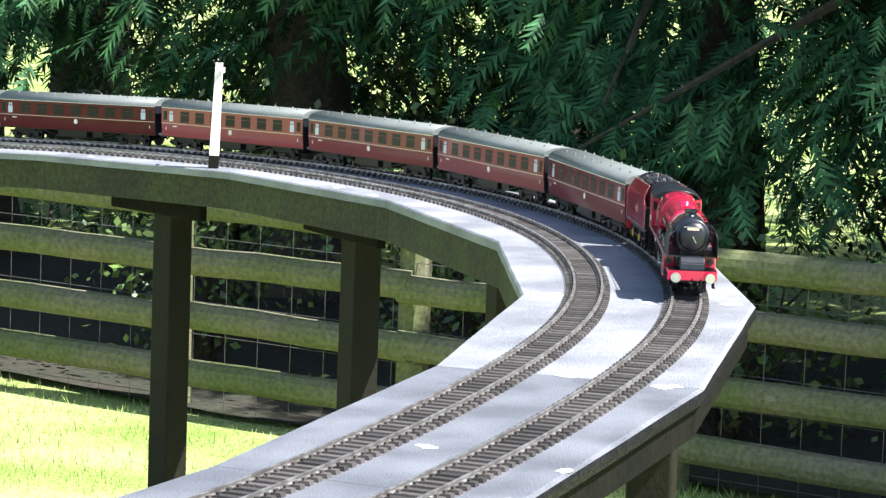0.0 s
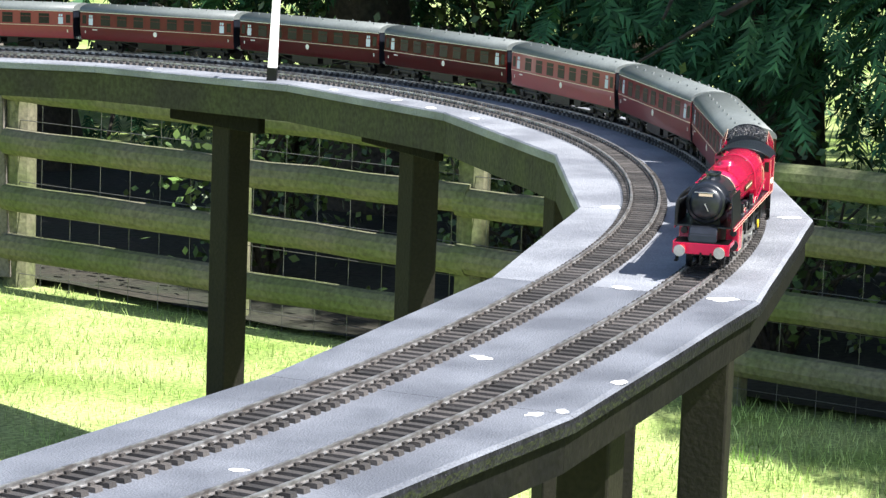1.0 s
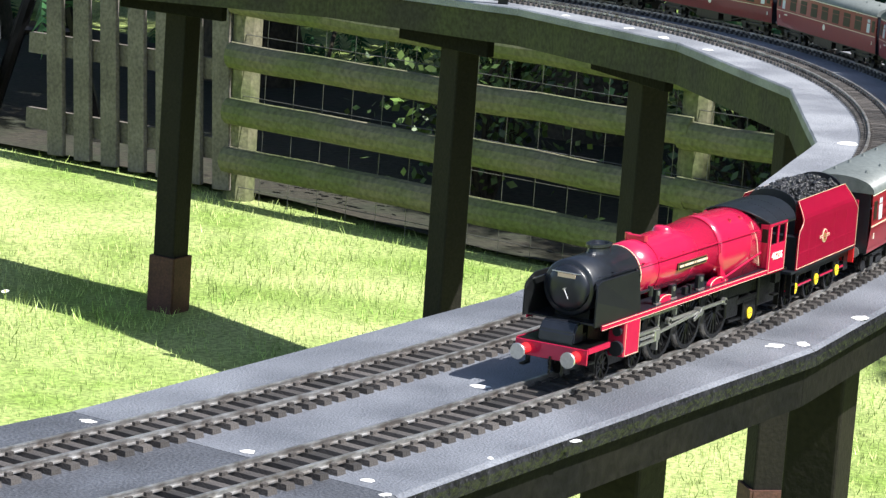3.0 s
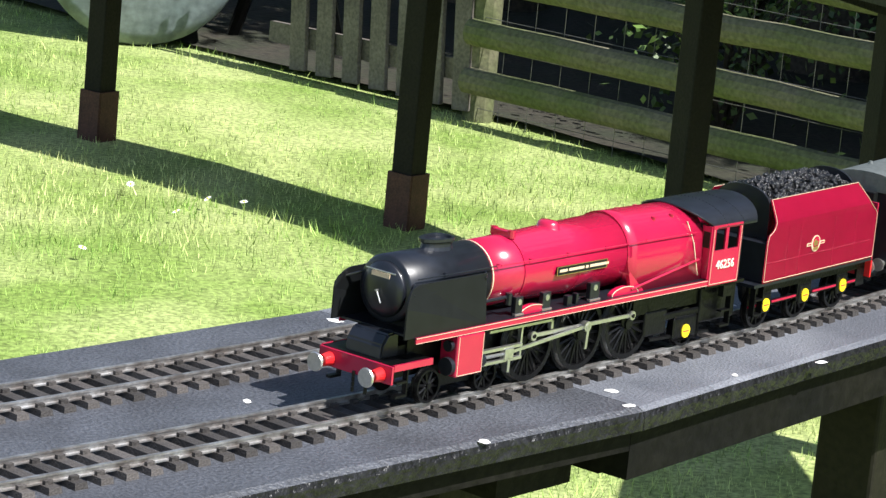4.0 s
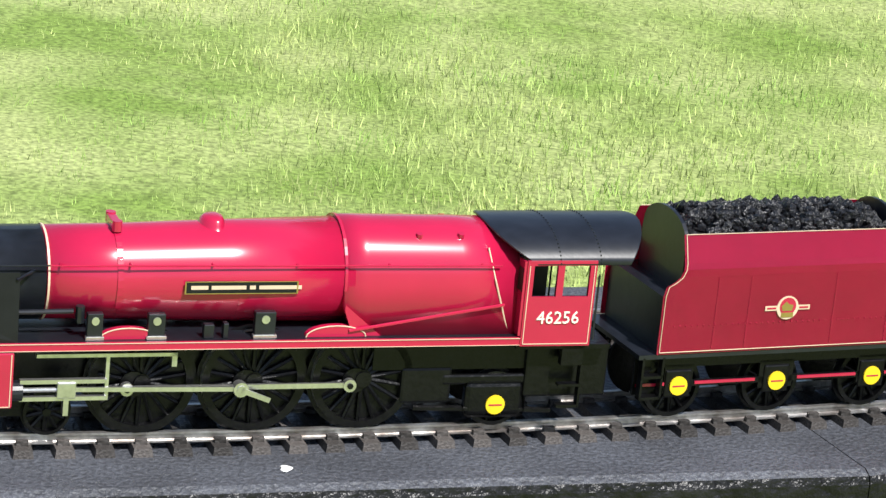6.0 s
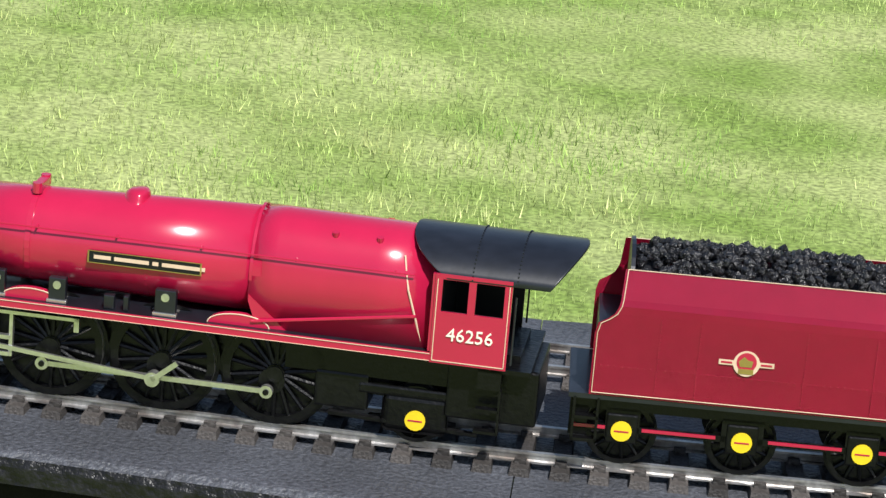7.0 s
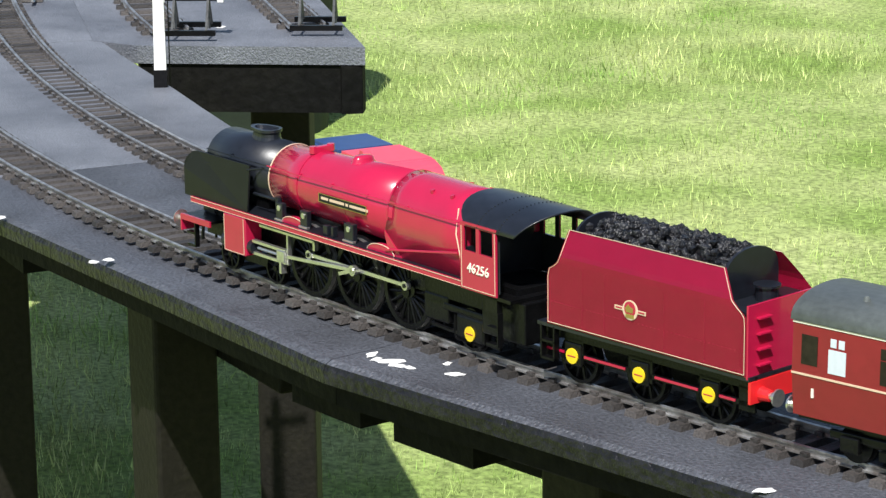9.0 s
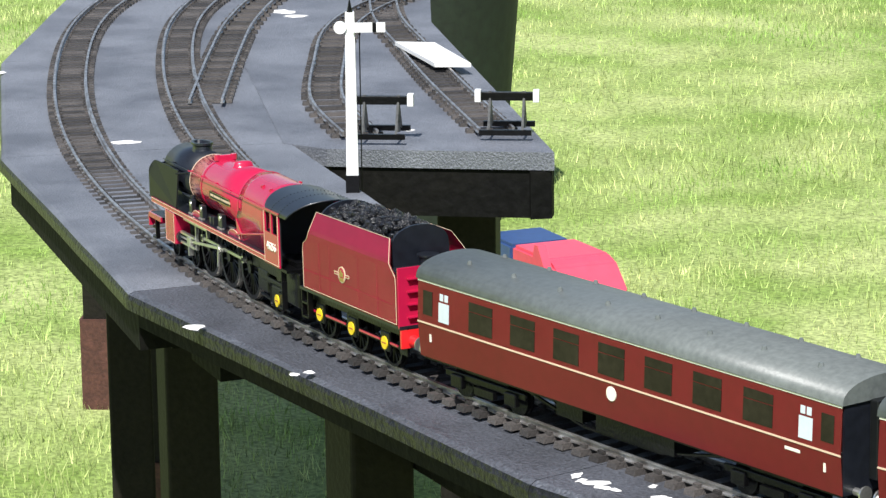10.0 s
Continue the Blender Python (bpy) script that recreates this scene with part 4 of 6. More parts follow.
        bm = bmesh.new()
        y0, y1 = sorted((q * R(0.80), q * R(0.90)))
        box(bm, R(-0.62), R(0.66), y0, y1, Z(0.2), Z(0.95), R(0.12))
        box(bm, R(-1.15), R(1.15), y0, y1, Z(0.88), Z(1.1), R(0.05))
        rod(bm, (R(-1.2), q * R(0.84), Z(0.3)), (R(1.7), q * R(0.84), Z(0.4)), R(0.06), n=6)
        part("trailing_truck", bm, M_FRAME, ob)
        bm = bmesh.new()
        rod(bm, (0, q * R(0.88), Z(0.46)), (0, q * R(0.935), Z(0.46)), R(0.2), n=20)
        cap = part("axle_cap", bm, M_YELLOW, ob, "yellow axle cap with a red stripe")
        bm = bmesh.new()
        y0, y1 = sorted((q * R(0.935), q * R(0.942)))
        box(bm, -R(0.14), R(0.14), y0, y1, Z(0.445), Z(0.475))
        part("cap_stripe", bm, M_RED, cap)
        bm = bmesh.new()
        y0, y1 = sorted((q * R(0.6), q * R(0.72)))
        box(bm, R(8.6), R(11.7), y0, y1, Z(0.35), Z(0.7))
        part("bogie_frame", bm, M_FRAME, ob)
        # rods
        yy = q * R(1.0)
        bm = bmesh.new()
        y0, y1 = sorted((yy, yy + q * R(0.06)))
        box(bm, R(0), R(4.42), y0, y1, -R(0.05), R(0.05))
        for x in (0, 2.21, 4.42):
            rod(bm, (R(x), yy - q * R(0.03), 0), (R(x), yy + q * R(0.10), 0), R(0.13), n=14)
        cr = part("coupling_rod", bm, M_STEEL, ob, "bright steel coupling rod")
        bm = bmesh.new()
        L = R(3.4)
        y0, y1 = sorted((q * R(1.11), q * R(1.17)))
        vs = box(bm, 0, L, y0, y1, -R(0.045), R(0.045))
        rod(bm, (0, q * R(1.08), 0), (0, q * R(1.22), 0), R(0.15), n=14)
        rod(bm, (L, q * R(1.08), 0), (L, q * R(1.22), 0), R(0.1), n=14)
        co = part("connecting_rod", bm, M_STEEL, ob, "bright steel connecting rod")
        bm = bmesh.new()
        y0, y1 = sorted((q * R(1.06), q * R(1.24)))
        box(bm, -R(0.18), R(0.18), y0, y1, -R(0.16), R(0.16), R(0.02))
        rod(bm, (R(0.1), q * R(1.14), 0), (R(1.2), q * R(1.14), 0), R(0.05), n=8)
        box(bm, -R(0.05), R(0.05), y0, y1, -R(0.5), -R(0.1))
        xh = part("crosshead", bm, M_STEEL, ob, "bright steel crosshead and piston rod")
        bm = bmesh.new()
        y0, y1 = sorted((q * R(1.19), q * R(1.24)))
        box(bm, -R(0.05), R(0.05), y0, y1, 0, R(0.62))
        rod(bm, (0, y0, 0), (0, y1, 0), R(0.09), n=10)
        rc = part("return_crank", bm, M_STEEL, ob)
        MOVERS["rods"].append((cr, co, xh, rc, L, -35.0 if q > 0 else 55.0))
    return ob


UPPER = ("boiler", "firebox", "throat_plate", "smokebox", "smokebox_door", "number_plate", "door_handle", "chimney", "dome", "top_feed", "washout_plug", "boiler_band", "firebox_band",
         "boiler_lining", "firebox_lining", "handrail", "smokebox_handrail", "reversing_rod", "ejector_pipe", "lubricator", "lubricator_foot", "dial", "splasher", "splasher_lining", "nameplate", "nameplate_edge", "name_lettering",
         "smoke_deflector", "deflector_stay", "cab_side", "cab_lining", "cab_step", "cab_front", "cab_front_window", "grab_rail", "cab_floor", "backhead", "cab_roof", "cab_inner_side", "roof_riveting",
         "front_cover", "front_platform", "platform_edge", "buffer_beam", "buffer", "buffer_head", "coupling_hook", "front_step", "valance", "valance_lining", "running_plate")


def space_out(ob):
    a = [R(v) for v in (-4.2, -0.66, 3.1, 5.4, 5.8, 7.9, 9.45, 9.85, 10.75, 11.6, 12.15, 13.7)]
    b = [R(v) for v in (-3.75, -0.22, 3.35, 5.6, 5.8, 7.75, 9.12, 9.7, 10.3, 11.7, 12.38, 13.97)]
    for o_ in ob.children_recursive:
        k = o_.name.split(".")[0]
        if k in UPPER:
            for v in o_.data.vertices:
                v.co.x = float(np.interp(v.co.x, a, b))
        elif k == "running_number":
            o_.location.x += R(0.44)


def tube_v(bm, x, z, rows, n=24):
    rings = []
    for rx, ry, h in rows:
        rings.append([bm.verts.new((x + R(rx) * math.cos(2 * math.pi * i / n), R(ry) * math.sin(2 * math.pi * i / n), z + R(h))) for i in range(n)])
    for a, b in zip(rings, rings[1:]):
        for i in range(n):
            bm.faces.new((a[i], a[(i + 1) % n], b[(i + 1) % n], b[i]))
    bm.faces.new(rings[-1])
    bmesh.ops.recalc_face_normals(bm, faces=bm.faces)


def tender():
    """Its middle axle at x = 0."""
    ob = empty("tender", "crimson model locomotive tender filled with coal", "tender")
    X0, X1 = R(2.98), R(-3.62)           # front and rear of the tank side
    lev = [(1.52, 0.0, 0.0, 1.3), (2.75, 0.0, 0.0, 1.3), (2.95, 0.05, 0.02, 1.3), (3.05, 0.22, 0.10, 1.3), (3.15, 0.34, 0.24, 1.3), (3.30, 0.41, 0.42, 1.29), (3.42, 0.43, 0.50, 1.25), (3.95, 0.47, 0.92, 1.0)]
    # rear low part: the cut-down at the back corner
    for q in (-1, 1):
        bm = bmesh.new()
        a = [bm.verts.new((X0 - R(f), q * R(y), Z(z))) for z, f, b, y in lev]
        c = [bm.verts.new((X1 + R(b), q * R(y), Z(z))) for z, f, b, y in lev]
        for i in range(len(lev) - 1):
            bm.faces.new((a[i], a[i + 1], c[i + 1], c[i]))
        bmesh.ops.solidify(bm, geom=bm.faces[:], thickness=R(0.05))
        bmesh.ops.recalc_face_normals(bm, faces=bm.faces)
        sd = part("tank_side", bm, M_RED, ob, "crimson tank side with cream edge line")
        bm = bmesh.new()
        eps = q * R(0.02)
        pts = [(X0 - R(f + 0.05), q * R(y) + eps, Z(z + 0.05 if i == 0 else z)) for i, (z, f, b, y) in enumerate(lev)]
        pts += [(X1 + R(b + 0.05), q * R(y) + eps, Z(z + 0.05 if i == len(lev) - 1 else z)) for i, (z, f, b, y) in enumerate(lev[::-1])]
        for i in range(len(pts)):
            rod(bm, pts[i], pts[(i + 1) % len(pts)], R(0.009), n=5)
        part("tank_lining", bm, M_LINE, sd)
        # crest: a disc between two short bars
        bm = bmesh.new()
        yc = q * R(1.322)
        rod(bm, (R(0.1), yc - q * R(0.01), Z(2.42)), (R(0.1), yc + q * R(0.012), Z(2.42)), R(0.25), n=24)
        y0, y1 = sorted((yc, yc + q * R(0.008)))
        box(bm, R(-0.42), R(0.62), y0, y1, Z(2.37), Z(2.47))
        cr = part("crest", bm, M_LINE, sd, "cream and gold round crest with side bars")
        bm = bmesh.new()
        rod(bm, (R(0.1), yc + q * R(0.01), Z(2.45)), (R(0.1), yc + q * R(0.018), Z(2.45)), R(0.19), n=20)
        part("crest_disc", bm, M_RED, cr)
        for xa, xb in ((-0.38, -0.17), (0.37, 0.58)):
            bm = bmesh.new()
            box(bm, R(xa), R(xb), *sorted((yc + q * R(0.009), yc + q * R(0.013))), Z(2.40), Z(2.44))
            part("crest_scroll", bm, M_RED, cr)
        bm = bmesh.new()
        extrude_profile(bm, [(R(0.0), Z(2.36)), (R(0.22), Z(2.36)), (R(0.25), Z(2.46)), (R(0.15), Z(2.56)), (R(0.08), Z(2.50)), (R(-0.02), Z(2.48))], yc + q * R(0.0185), yc + q * R(0.024))
        part("crest_lion", bm, M_BRASS, cr, "small gilt heraldic shape")
        bm = bmesh.new()
        box(bm, R(-0.04), R(0.24), *sorted((yc + q * R(0.012), yc + q * R(0.022))), Z(2.22), Z(2.32))
        part("crest_bar", bm, M_BRASS, cr)
        # rows of rivets
        bm = bmesh.new()
        for x in (1.75, 1.0, -1.0, -2.3):
            for k in range(18):
                zz = 1.65 + k * 0.085
                rod(bm, (R(x), q * R(1.31), Z(zz)), (R(x), q * R(1.332), Z(zz)), R(0.016), n=5)
        for k in range(46):
            rod(bm, (R(2.8 - k * 0.135), q * R(1.31), Z(2.12)), (R(2.8 - k * 0.135), q * R(1.332), Z(2.12)), R(0.016), n=5)
        tagged(part("riveting", bm, M_RED, sd), kind="stuff")
        # frame with openings, axle caps
        bm = bmesh.new()
        y0, y1 = sorted((q * R(0.98), q * R(1.06)))
        box(bm, R(-3.7), R(3.3), y0, y1, Z(1.15), Z(1.5))
        box(bm, R(-3.7), R(3.3), y0, y1, Z(0.72), Z(0.84))
        for x0, x1 in ((-3.7, -3.2), (-2.6, -1.95), (-0.4, 0.4), (1.95, 2.6), (2.95, 3.3)):
            box(bm, R(x0), R(x1), y0, y1, Z(0.60), Z(1.2))
        part("tender_frame", bm, M_FRAME, ob)
        y0, y1 = sorted((q * R(1.062), q * R(1.09)))
        for x0, x1 in ((-3.1, -2.6), (-1.9, -0.5), (0.5, 1.9), (2.6, 3.25)):
            bm = bmesh.new()
            box(bm, R(x0), R(x1), y0, y1, Z(0.77), Z(0.83))
            part("frame_edge", bm, M_RED, ob, "crimson edging of a frame opening")
        for x in (-2.286, 0, 2.286):
            bm = bmesh.new()
            box(bm, R(x - 0.3), R(x + 0.3), *sorted((q * R(1.0), q * R(1.1))), Z(0.5), Z(1.1), R(0.04))
            part("axle_box", bm, M_FRAME, ob)
            bm = bmesh.new()
            rod(bm, (R(x), q * R(1.1), Z(0.76)), (R(x), q * R(1.135), Z(0.76)), R(0.2), n=20)
            cap = part("axle_cap", bm, M_YELLOW, ob, "yellow axle cap with a red stripe")
            bm = bmesh.new()
            box(bm, R(x - 0.14), R(x + 0.14), *sorted((q * R(1.135), q * R(1.142))), Z(0.745), Z(0.775))
            part("cap_stripe", bm, M_RED, cap)
            w = wheel(ob, R(x), q * R(0.78), R(0.65), 12, "tender_wheel", [M_FRAME, M_FRAME], q)
            MOVERS["spin"].append((w, R(0.65), 0.0))
        # steps at the front
        bm = bmesh.new()
        y0, y1 = sorted((q * R(1.1), q * R(1.28)))
        for zz in (0.55, 1.0):
            box(bm, R(2.75), R(3.25), y0, y1, Z(zz), Z(zz + 0.06))
        box(bm, R(2.75), R(2.8), y0, y1, Z(0.55), Z(1.45))
        box(bm, R(3.2), R(3.25), y0, y1, Z(0.55), Z(1.45))
        part("tender_step", bm, M_FRAME, ob)
        bm = bmesh.new()
        rod(bm, (X1 - R(0.12), q * R(0.87), Z(1.06)), (X1 - R(0.42), q * R(0.87), Z(1.06)), R(0.18), R(0.14), n=14)
        bf = part("buffer", bm, M_SCARLET, ob, "scarlet rear buffer")
        bm = bmesh.new()
        rod(bm, (X1 - R(0.42), q * R(0.87), Z(1.06)), (X1 - R(0.62), q * R(0.87), Z(1.06)), R(0.1), n=10)
        rod(bm, (X1 - R(0.6), q * R(0.87), Z(1.06)), (X1 - R(0.65), q * R(0.87), Z(1.06)), R(0.22), n=16)
        part("buffer_head", bm, M_STEEL, bf)
    bm = bmesh.new()
    box(bm, R(-3.7), R(3.35), -R(1.28), R(1.28), Z(1.42), Z(1.515))
    part("sole_plate", bm, M_BLACK, ob)
    bm = bmesh.new()
    box(bm, R(-3.55), R(2.9), -R(1.24), R(1.24), Z(1.52), Z(2.7))
    part("tank", bm, M_BLACK, ob)
    # front bulkhead, black, rounded shoulders
    for x, top, nm, wd in ((R(2.42), 4.24, "front_bulkhead", 0.95), (R(-2.55), 4.26, "rear_bulkhead", 0.95)):
        bm = bmesh.new()
        pts = [(-wd, 2.7)] + [(-wd * math.cos(math.pi * i / 12) ** 1 if i < 7 else -wd * math.cos(math.pi * i / 12), 3.55 + (top - 3.55) * math.sin(math.pi * i / 12) ** 0.75) for i in range(13)] + [(wd, 2.7)]
        a = [bm.verts.new((x, R(y), Z(z))) for y, z in pts]
        b = [bm.verts.new((x - R(0.08), R(y), Z(z))) for y, z in pts]
        bm.faces.new(a)
        bm.faces.new(b[::-1])
        for i in range(len(pts)):
            bm.faces.new((a[i], a[(i + 1) % len(pts)], b[(i + 1) % len(pts)], b[i]))
        bmesh.ops.recalc_face_normals(bm, faces=bm.faces)
        part(nm, bm, M_BLACK, ob)
    bm = bmesh.new()
    box(bm, R(-3.66), R(-3.6), -R(1.29), R(1.29), Z(1.45), Z(3.25), R(0.01))
    bk = part("tank_back", bm, M_RED, ob)
    for k in range(4):
        for ya, yb in ((-1.0, -0.55), (0.55, 1.0)):
            bm = bmesh.new()
            box(bm, R(-3.78), R(-3.66), R(ya), R(yb), Z(1.75 + 0.38 * k), Z(1.79 + 0.38 * k))
            part("back_step", bm, M_RED, bk)
    bm = bmesh.new()
    box(bm, R(-3.74), R(-3.66), -R(1.26), R(1.26), Z(0.86), Z(1.4))
    part("rear_beam", bm, M_SCARLET, ob)
    bm = bmesh.new()
    box(bm, R(-3.55), R(-2.6), -R(1.2), R(1.2), Z(3.0), Z(3.06))
    rod(bm, (R(-3.1), 0, Z(3.06)), (R(-3.1), 0, Z(3.4)), R(0.28), n=18)
    rod(bm, (R(-3.1), 0, Z(3.4)), (R(-3.1), 0, Z(3.45)), R(0.34), n=18)
    part("water_filler", bm, M_BLACK, ob)
    # coal heap
    rr = random.Random(7)
    bm = bmesh.new()
    box(bm, R(-2.5), R(2.3), -R(0.94), R(0.94), Z(2.7), Z(3.86))
    for i in range(700):
        x = rr.uniform(-2.45, 2.25)
        y = rr.uniform(-0.94, 0.94)
        top = 4.20 - 0.34 * abs(y) ** 2 + 0.10 * noise.noise(Vector((x * 2, y * 2, 3))) - (0.12 if abs(x) > 2.0 else 0)
        r = bmesh.ops.create_icosphere(bm, subdivisions=1, radius=R(rr.uniform(0.05, 0.13)))
        for v in r["verts"]:
            v.co *= rr.uniform(0.65, 1.25)
        bmesh.ops.translate(bm, verts=r["verts"], vec=(R(x), R(y), Z(top - rr.uniform(0.0, 0.1))))
    ob_c = part("coal", bm, M_COAL, ob, "heap of glossy black coal lumps")
    return ob


CL = 0.5425      # body length of a coach


def coach():
    ob = empty("passenger_coach", "maroon tinplate model passenger coach with grey roof", "railway coach", "coaches")
    h = CL / 2
    zb, zw, ze = Z(1.0), Z(2.02), Z(3.30)
    for q in (-1, 1):
        bm = bmesh.new()
        a = [(q * R(1.28), zb), (q * R(1.37), zw), (q * R(1.33), ze)]
        v0 = [bm.verts.new((-h, y, z)) for y, z in a]
        v1 = [bm.verts.new((h, y, z)) for y, z in a]
        for i in range(2):
            bm.faces.new((v0[i], v0[i + 1], v1[i + 1], v1[i]))
        bmesh.ops.solidify(bm, geom=bm.faces[:], thickness=R(0.06))
        bmesh.ops.recalc_face_normals(bm, faces=bm.faces)
        sd = part("coach_side", bm, M_MAROON, ob)
        # lines
        bm = bmesh.new()
        y0, y1 = sorted((q * R(1.325), q * R(1.352)))
        box(bm, -h, h, y0, y1, ze - R(0.085), ze - R(0.04))
        part("cantrail_line", bm, M_CREAM, sd, "cream line under the roof")
        bm = bmesh.new()
        y0, y1 = sorted((q * R(1.365), q * R(1.387)))
        box(bm, -h, h, y0, y1, zw - R(0.015), zw + R(0.03))
        part("waist_line", bm, M_LINE, sd)
        # windows
        def pane(x0, x1, z0, z1, mt, nm, dy=0.0):
            bm = bmesh.new()
            def yy(z):
                return q * (R(1.37) - (z - zw) / (ze - zw) * R(0.04) + R(0.012 + dy))
            p = [bm.verts.new((x, yy(z), z)) for x, z in ((x0, z0), (x1, z0), (x1, z1), (x0, z1))]
            o_ = [bm.verts.new((v.co.x, v.co.y - q * R(0.03), v.co.z)) for v in p]
            bm.faces.new(p)
            for i in range(4):
                bm.faces.new((p[i], p[(i + 1) % 4], o_[(i + 1) % 4], o_[i]))
            bmesh.ops.recalc_face_normals(bm, faces=bm.faces)
            return part(nm, bm, mt, sd)
        pane(h - 0.022, h - 0.008, zw + R(0.25), zw + R(0.95), M_GLASS, "small_window")
        pane(-h + 0.008, -h + 0.022, zw + R(0.25), zw + R(0.95), M_GLASS, "small_window")
        for s_ in (-1, 1):
            xx = s_ * (h - 0.039)
            pane(xx - 0.0075, xx + 0.0075, zw + R(0.16), zw + R(0.72), M_PALEWIN, "door_window")
            pane(xx - 0.006, xx - 0.001, zw + R(0.78), zw + R(0.98), M_PALEWIN, "door_vent")
            pane(xx + 0.001, xx + 0.006, zw + R(0.78), zw + R(0.98), M_PALEWIN, "door_vent")
        for k in range(7):
            xx = (k - 3) * 0.0595
            pane(xx - 0.017, xx + 0.017, zw + R(0.16), zw + R(0.72), M_GLASS, "window")
            pane(xx - 0.017, xx + 0.017, zw + R(0.75), zw + R(1.0), M_GLASS, "window_vent")
        bm = bmesh.new()
        rod(bm, (0, q * R(1.32), zw - R(0.3)), (0, q * R(1.368), zw - R(0.3)), R(0.2), n=20)
        part("roundel", bm, M_CREAM, sd, "small cream roundel")
        y0, y1 = sorted((q * R(1.33), q * R(1.362)))
        for s_ in (-1, 1):
            bm = bmesh.new()
            box(bm, s_ * (h - 0.018) - 0.001, s_ * (h - 0.018) + 0.001, y0, y1, zw - R(0.52), zw - R(0.3))
            part("class_mark", bm, M_CREAM, sd)
        bm = bmesh.new()
        box(bm, -h + 0.045, -h + 0.062, y0, y1, zw - R(0.25), zw - R(0.17))
        part("number_mark", bm, M_CREAM, sd)
    for s_ in (-1, 1):
        bm = bmesh.new()
        box(bm, *sorted((s_ * h, s_ * (h - R(0.06)))), -R(1.27), R(1.27), zb, ze)
        part("coach_end", bm, M_BLACK, ob)
        bm = bmesh.new()
        box(bm, *sorted((s_ * (h + 0.0005), s_ * (h + 0.0095))), -R(0.45), R(0.45), Z(1.3), Z(3.3), R(0.03))
        part("gangway", bm, M_SATIN, ob, "black corridor bellows")
        for q in (-1, 1):
            bm = bmesh.new()
            rod(bm, (s_ * h, q * R(0.87), Z(1.06)), (s_ * (h + 0.010), q * R(0.87), Z(1.06)), R(0.1), n=10)
            rod(bm, (s_ * (h + 0.010), q * R(0.87), Z(1.06)), (s_ * (h + 0.0115), q * R(0.87), Z(1.06)), R(0.21), n=14)
            part("buffer", bm, M_STEEL, ob)
    # roof
    bm = bmesh.new()
    rows = []
    for x in (-h - R(0.05), h + R(0.05)):
        rows.append([bm.verts.new((x, R(1.38) * math.sin(math.pi * (i - 9) / 18), ze - R(0.02) + R(0.60) * math.cos(math.pi * (i - 9) / 18) ** 0.8)) for i in range(19)])
    for i in range(18):
        bm.faces.new((rows[0][i], rows[0][i + 1], rows[1][i + 1], rows[1][i]))
    bm.faces.new(rows[0])
    bm.faces.new(rows[1])
    bmesh.ops.recalc_face_normals(bm, faces=bm.faces)
    rf = part("roof", bm, M_ROOF, ob, smooth=False)
    for f in rf.data.polygons:
        f.use_smooth = len(f.vertices) == 4
    for q in (-1, 1):
        for k in range(8):
            bm = bmesh.new()
            x, y = (k - 3.5) * 0.064, q * R(0.62)
            zz = ze - R(0.02) + R(0.60) * math.cos(math.asin(0.62 / 1.38)) ** 0.8
            rod(bm, (x, y, zz - 0.0005), (x, y, zz + R(0.10)), R(0.09), R(0.05), n=8)
            part("roof_vent", bm, M_ROOF, rf)
    # underframe and bogies
    bm = bmesh.new()
    box(bm, -h + 0.003, h - 0.003, -R(1.2), R(1.2), zb - R(0.08), zb + R(0.02))
    box(bm, -0.07, 0.03, -R(1.1), R(1.1), Z(0.45), zb - R(0.08))
    box(bm, 0.05, 0.085, -R(1.05), R(1.05), Z(0.5), zb - R(0.08))
    for q in (-1, 1):
        for s_ in (-1, 1):
            rod(bm, (s_ * 0.13, q * R(1.0), zb - R(0.1)), (s_ * 0.05, q * R(1.0), Z(0.4)), R(0.05), n=6)
        rod(bm, (-0.05, q * R(1.0), Z(0.4)), (0.05, q * R(1.0), Z(0.4)), R(0.05), n=6)
    part("underframe", bm, M_FRAME, ob)
    for s_ in (-1, 1):
        bm = bmesh.new()
        xc = s_ * (h - 0.085)
        for q in (-1, 1):
            y0, y1 = sorted((q * R(0.95), q * R(1.05)))
            box(bm, xc - 0.058, xc + 0.058, y0, y1, Z(0.55), Z(0.75), R(0.03))
            for k in (-1, 1):
                box(bm, xc + k * 0.039 - 0.008, xc + k * 0.039 + 0.008, *sorted((q * R(0.95), q * R(1.14))), Z(0.3), Z(0.68), R(0.03))
            box(bm, xc - 0.014, xc + 0.014, *sorted((q * R(0.95), q * R(1.1))), Z(0.28), Z(0.5))
        box(bm, xc - 0.03, xc + 0.03, -R(0.95), R(0.95), Z(0.5), zb - R(0.08))
        bg_ = part("bogie", bm, M_FRAME, ob)
        for q in (-1, 1):
            for k in (-1, 1):
                bm = bmesh.new()
                rod(bm, (xc + k * 0.039, q * R(0.7), TOP + R(0.457)), (xc + k * 0.039, q * R(0.84), TOP + R(0.457)), R(0.457), n=22)
                rod(bm, (xc + k * 0.039, q * R(0.65), TOP + R(0.457)), (xc + k * 0.039, q * R(0.70), TOP + R(0.457)), R(0.5), n=22)
                part("wheel", bm, [M_FRAME], bg_)
    return ob


# ---- fence, gate, trees ----
FA, FD = Vector((4.2, 8.8, 0)), Vector((0.437, -0.899, 0))     # a point of the fence and its run
FN = Vector((0.899, 0.437, 0))                                 # away from the lawn


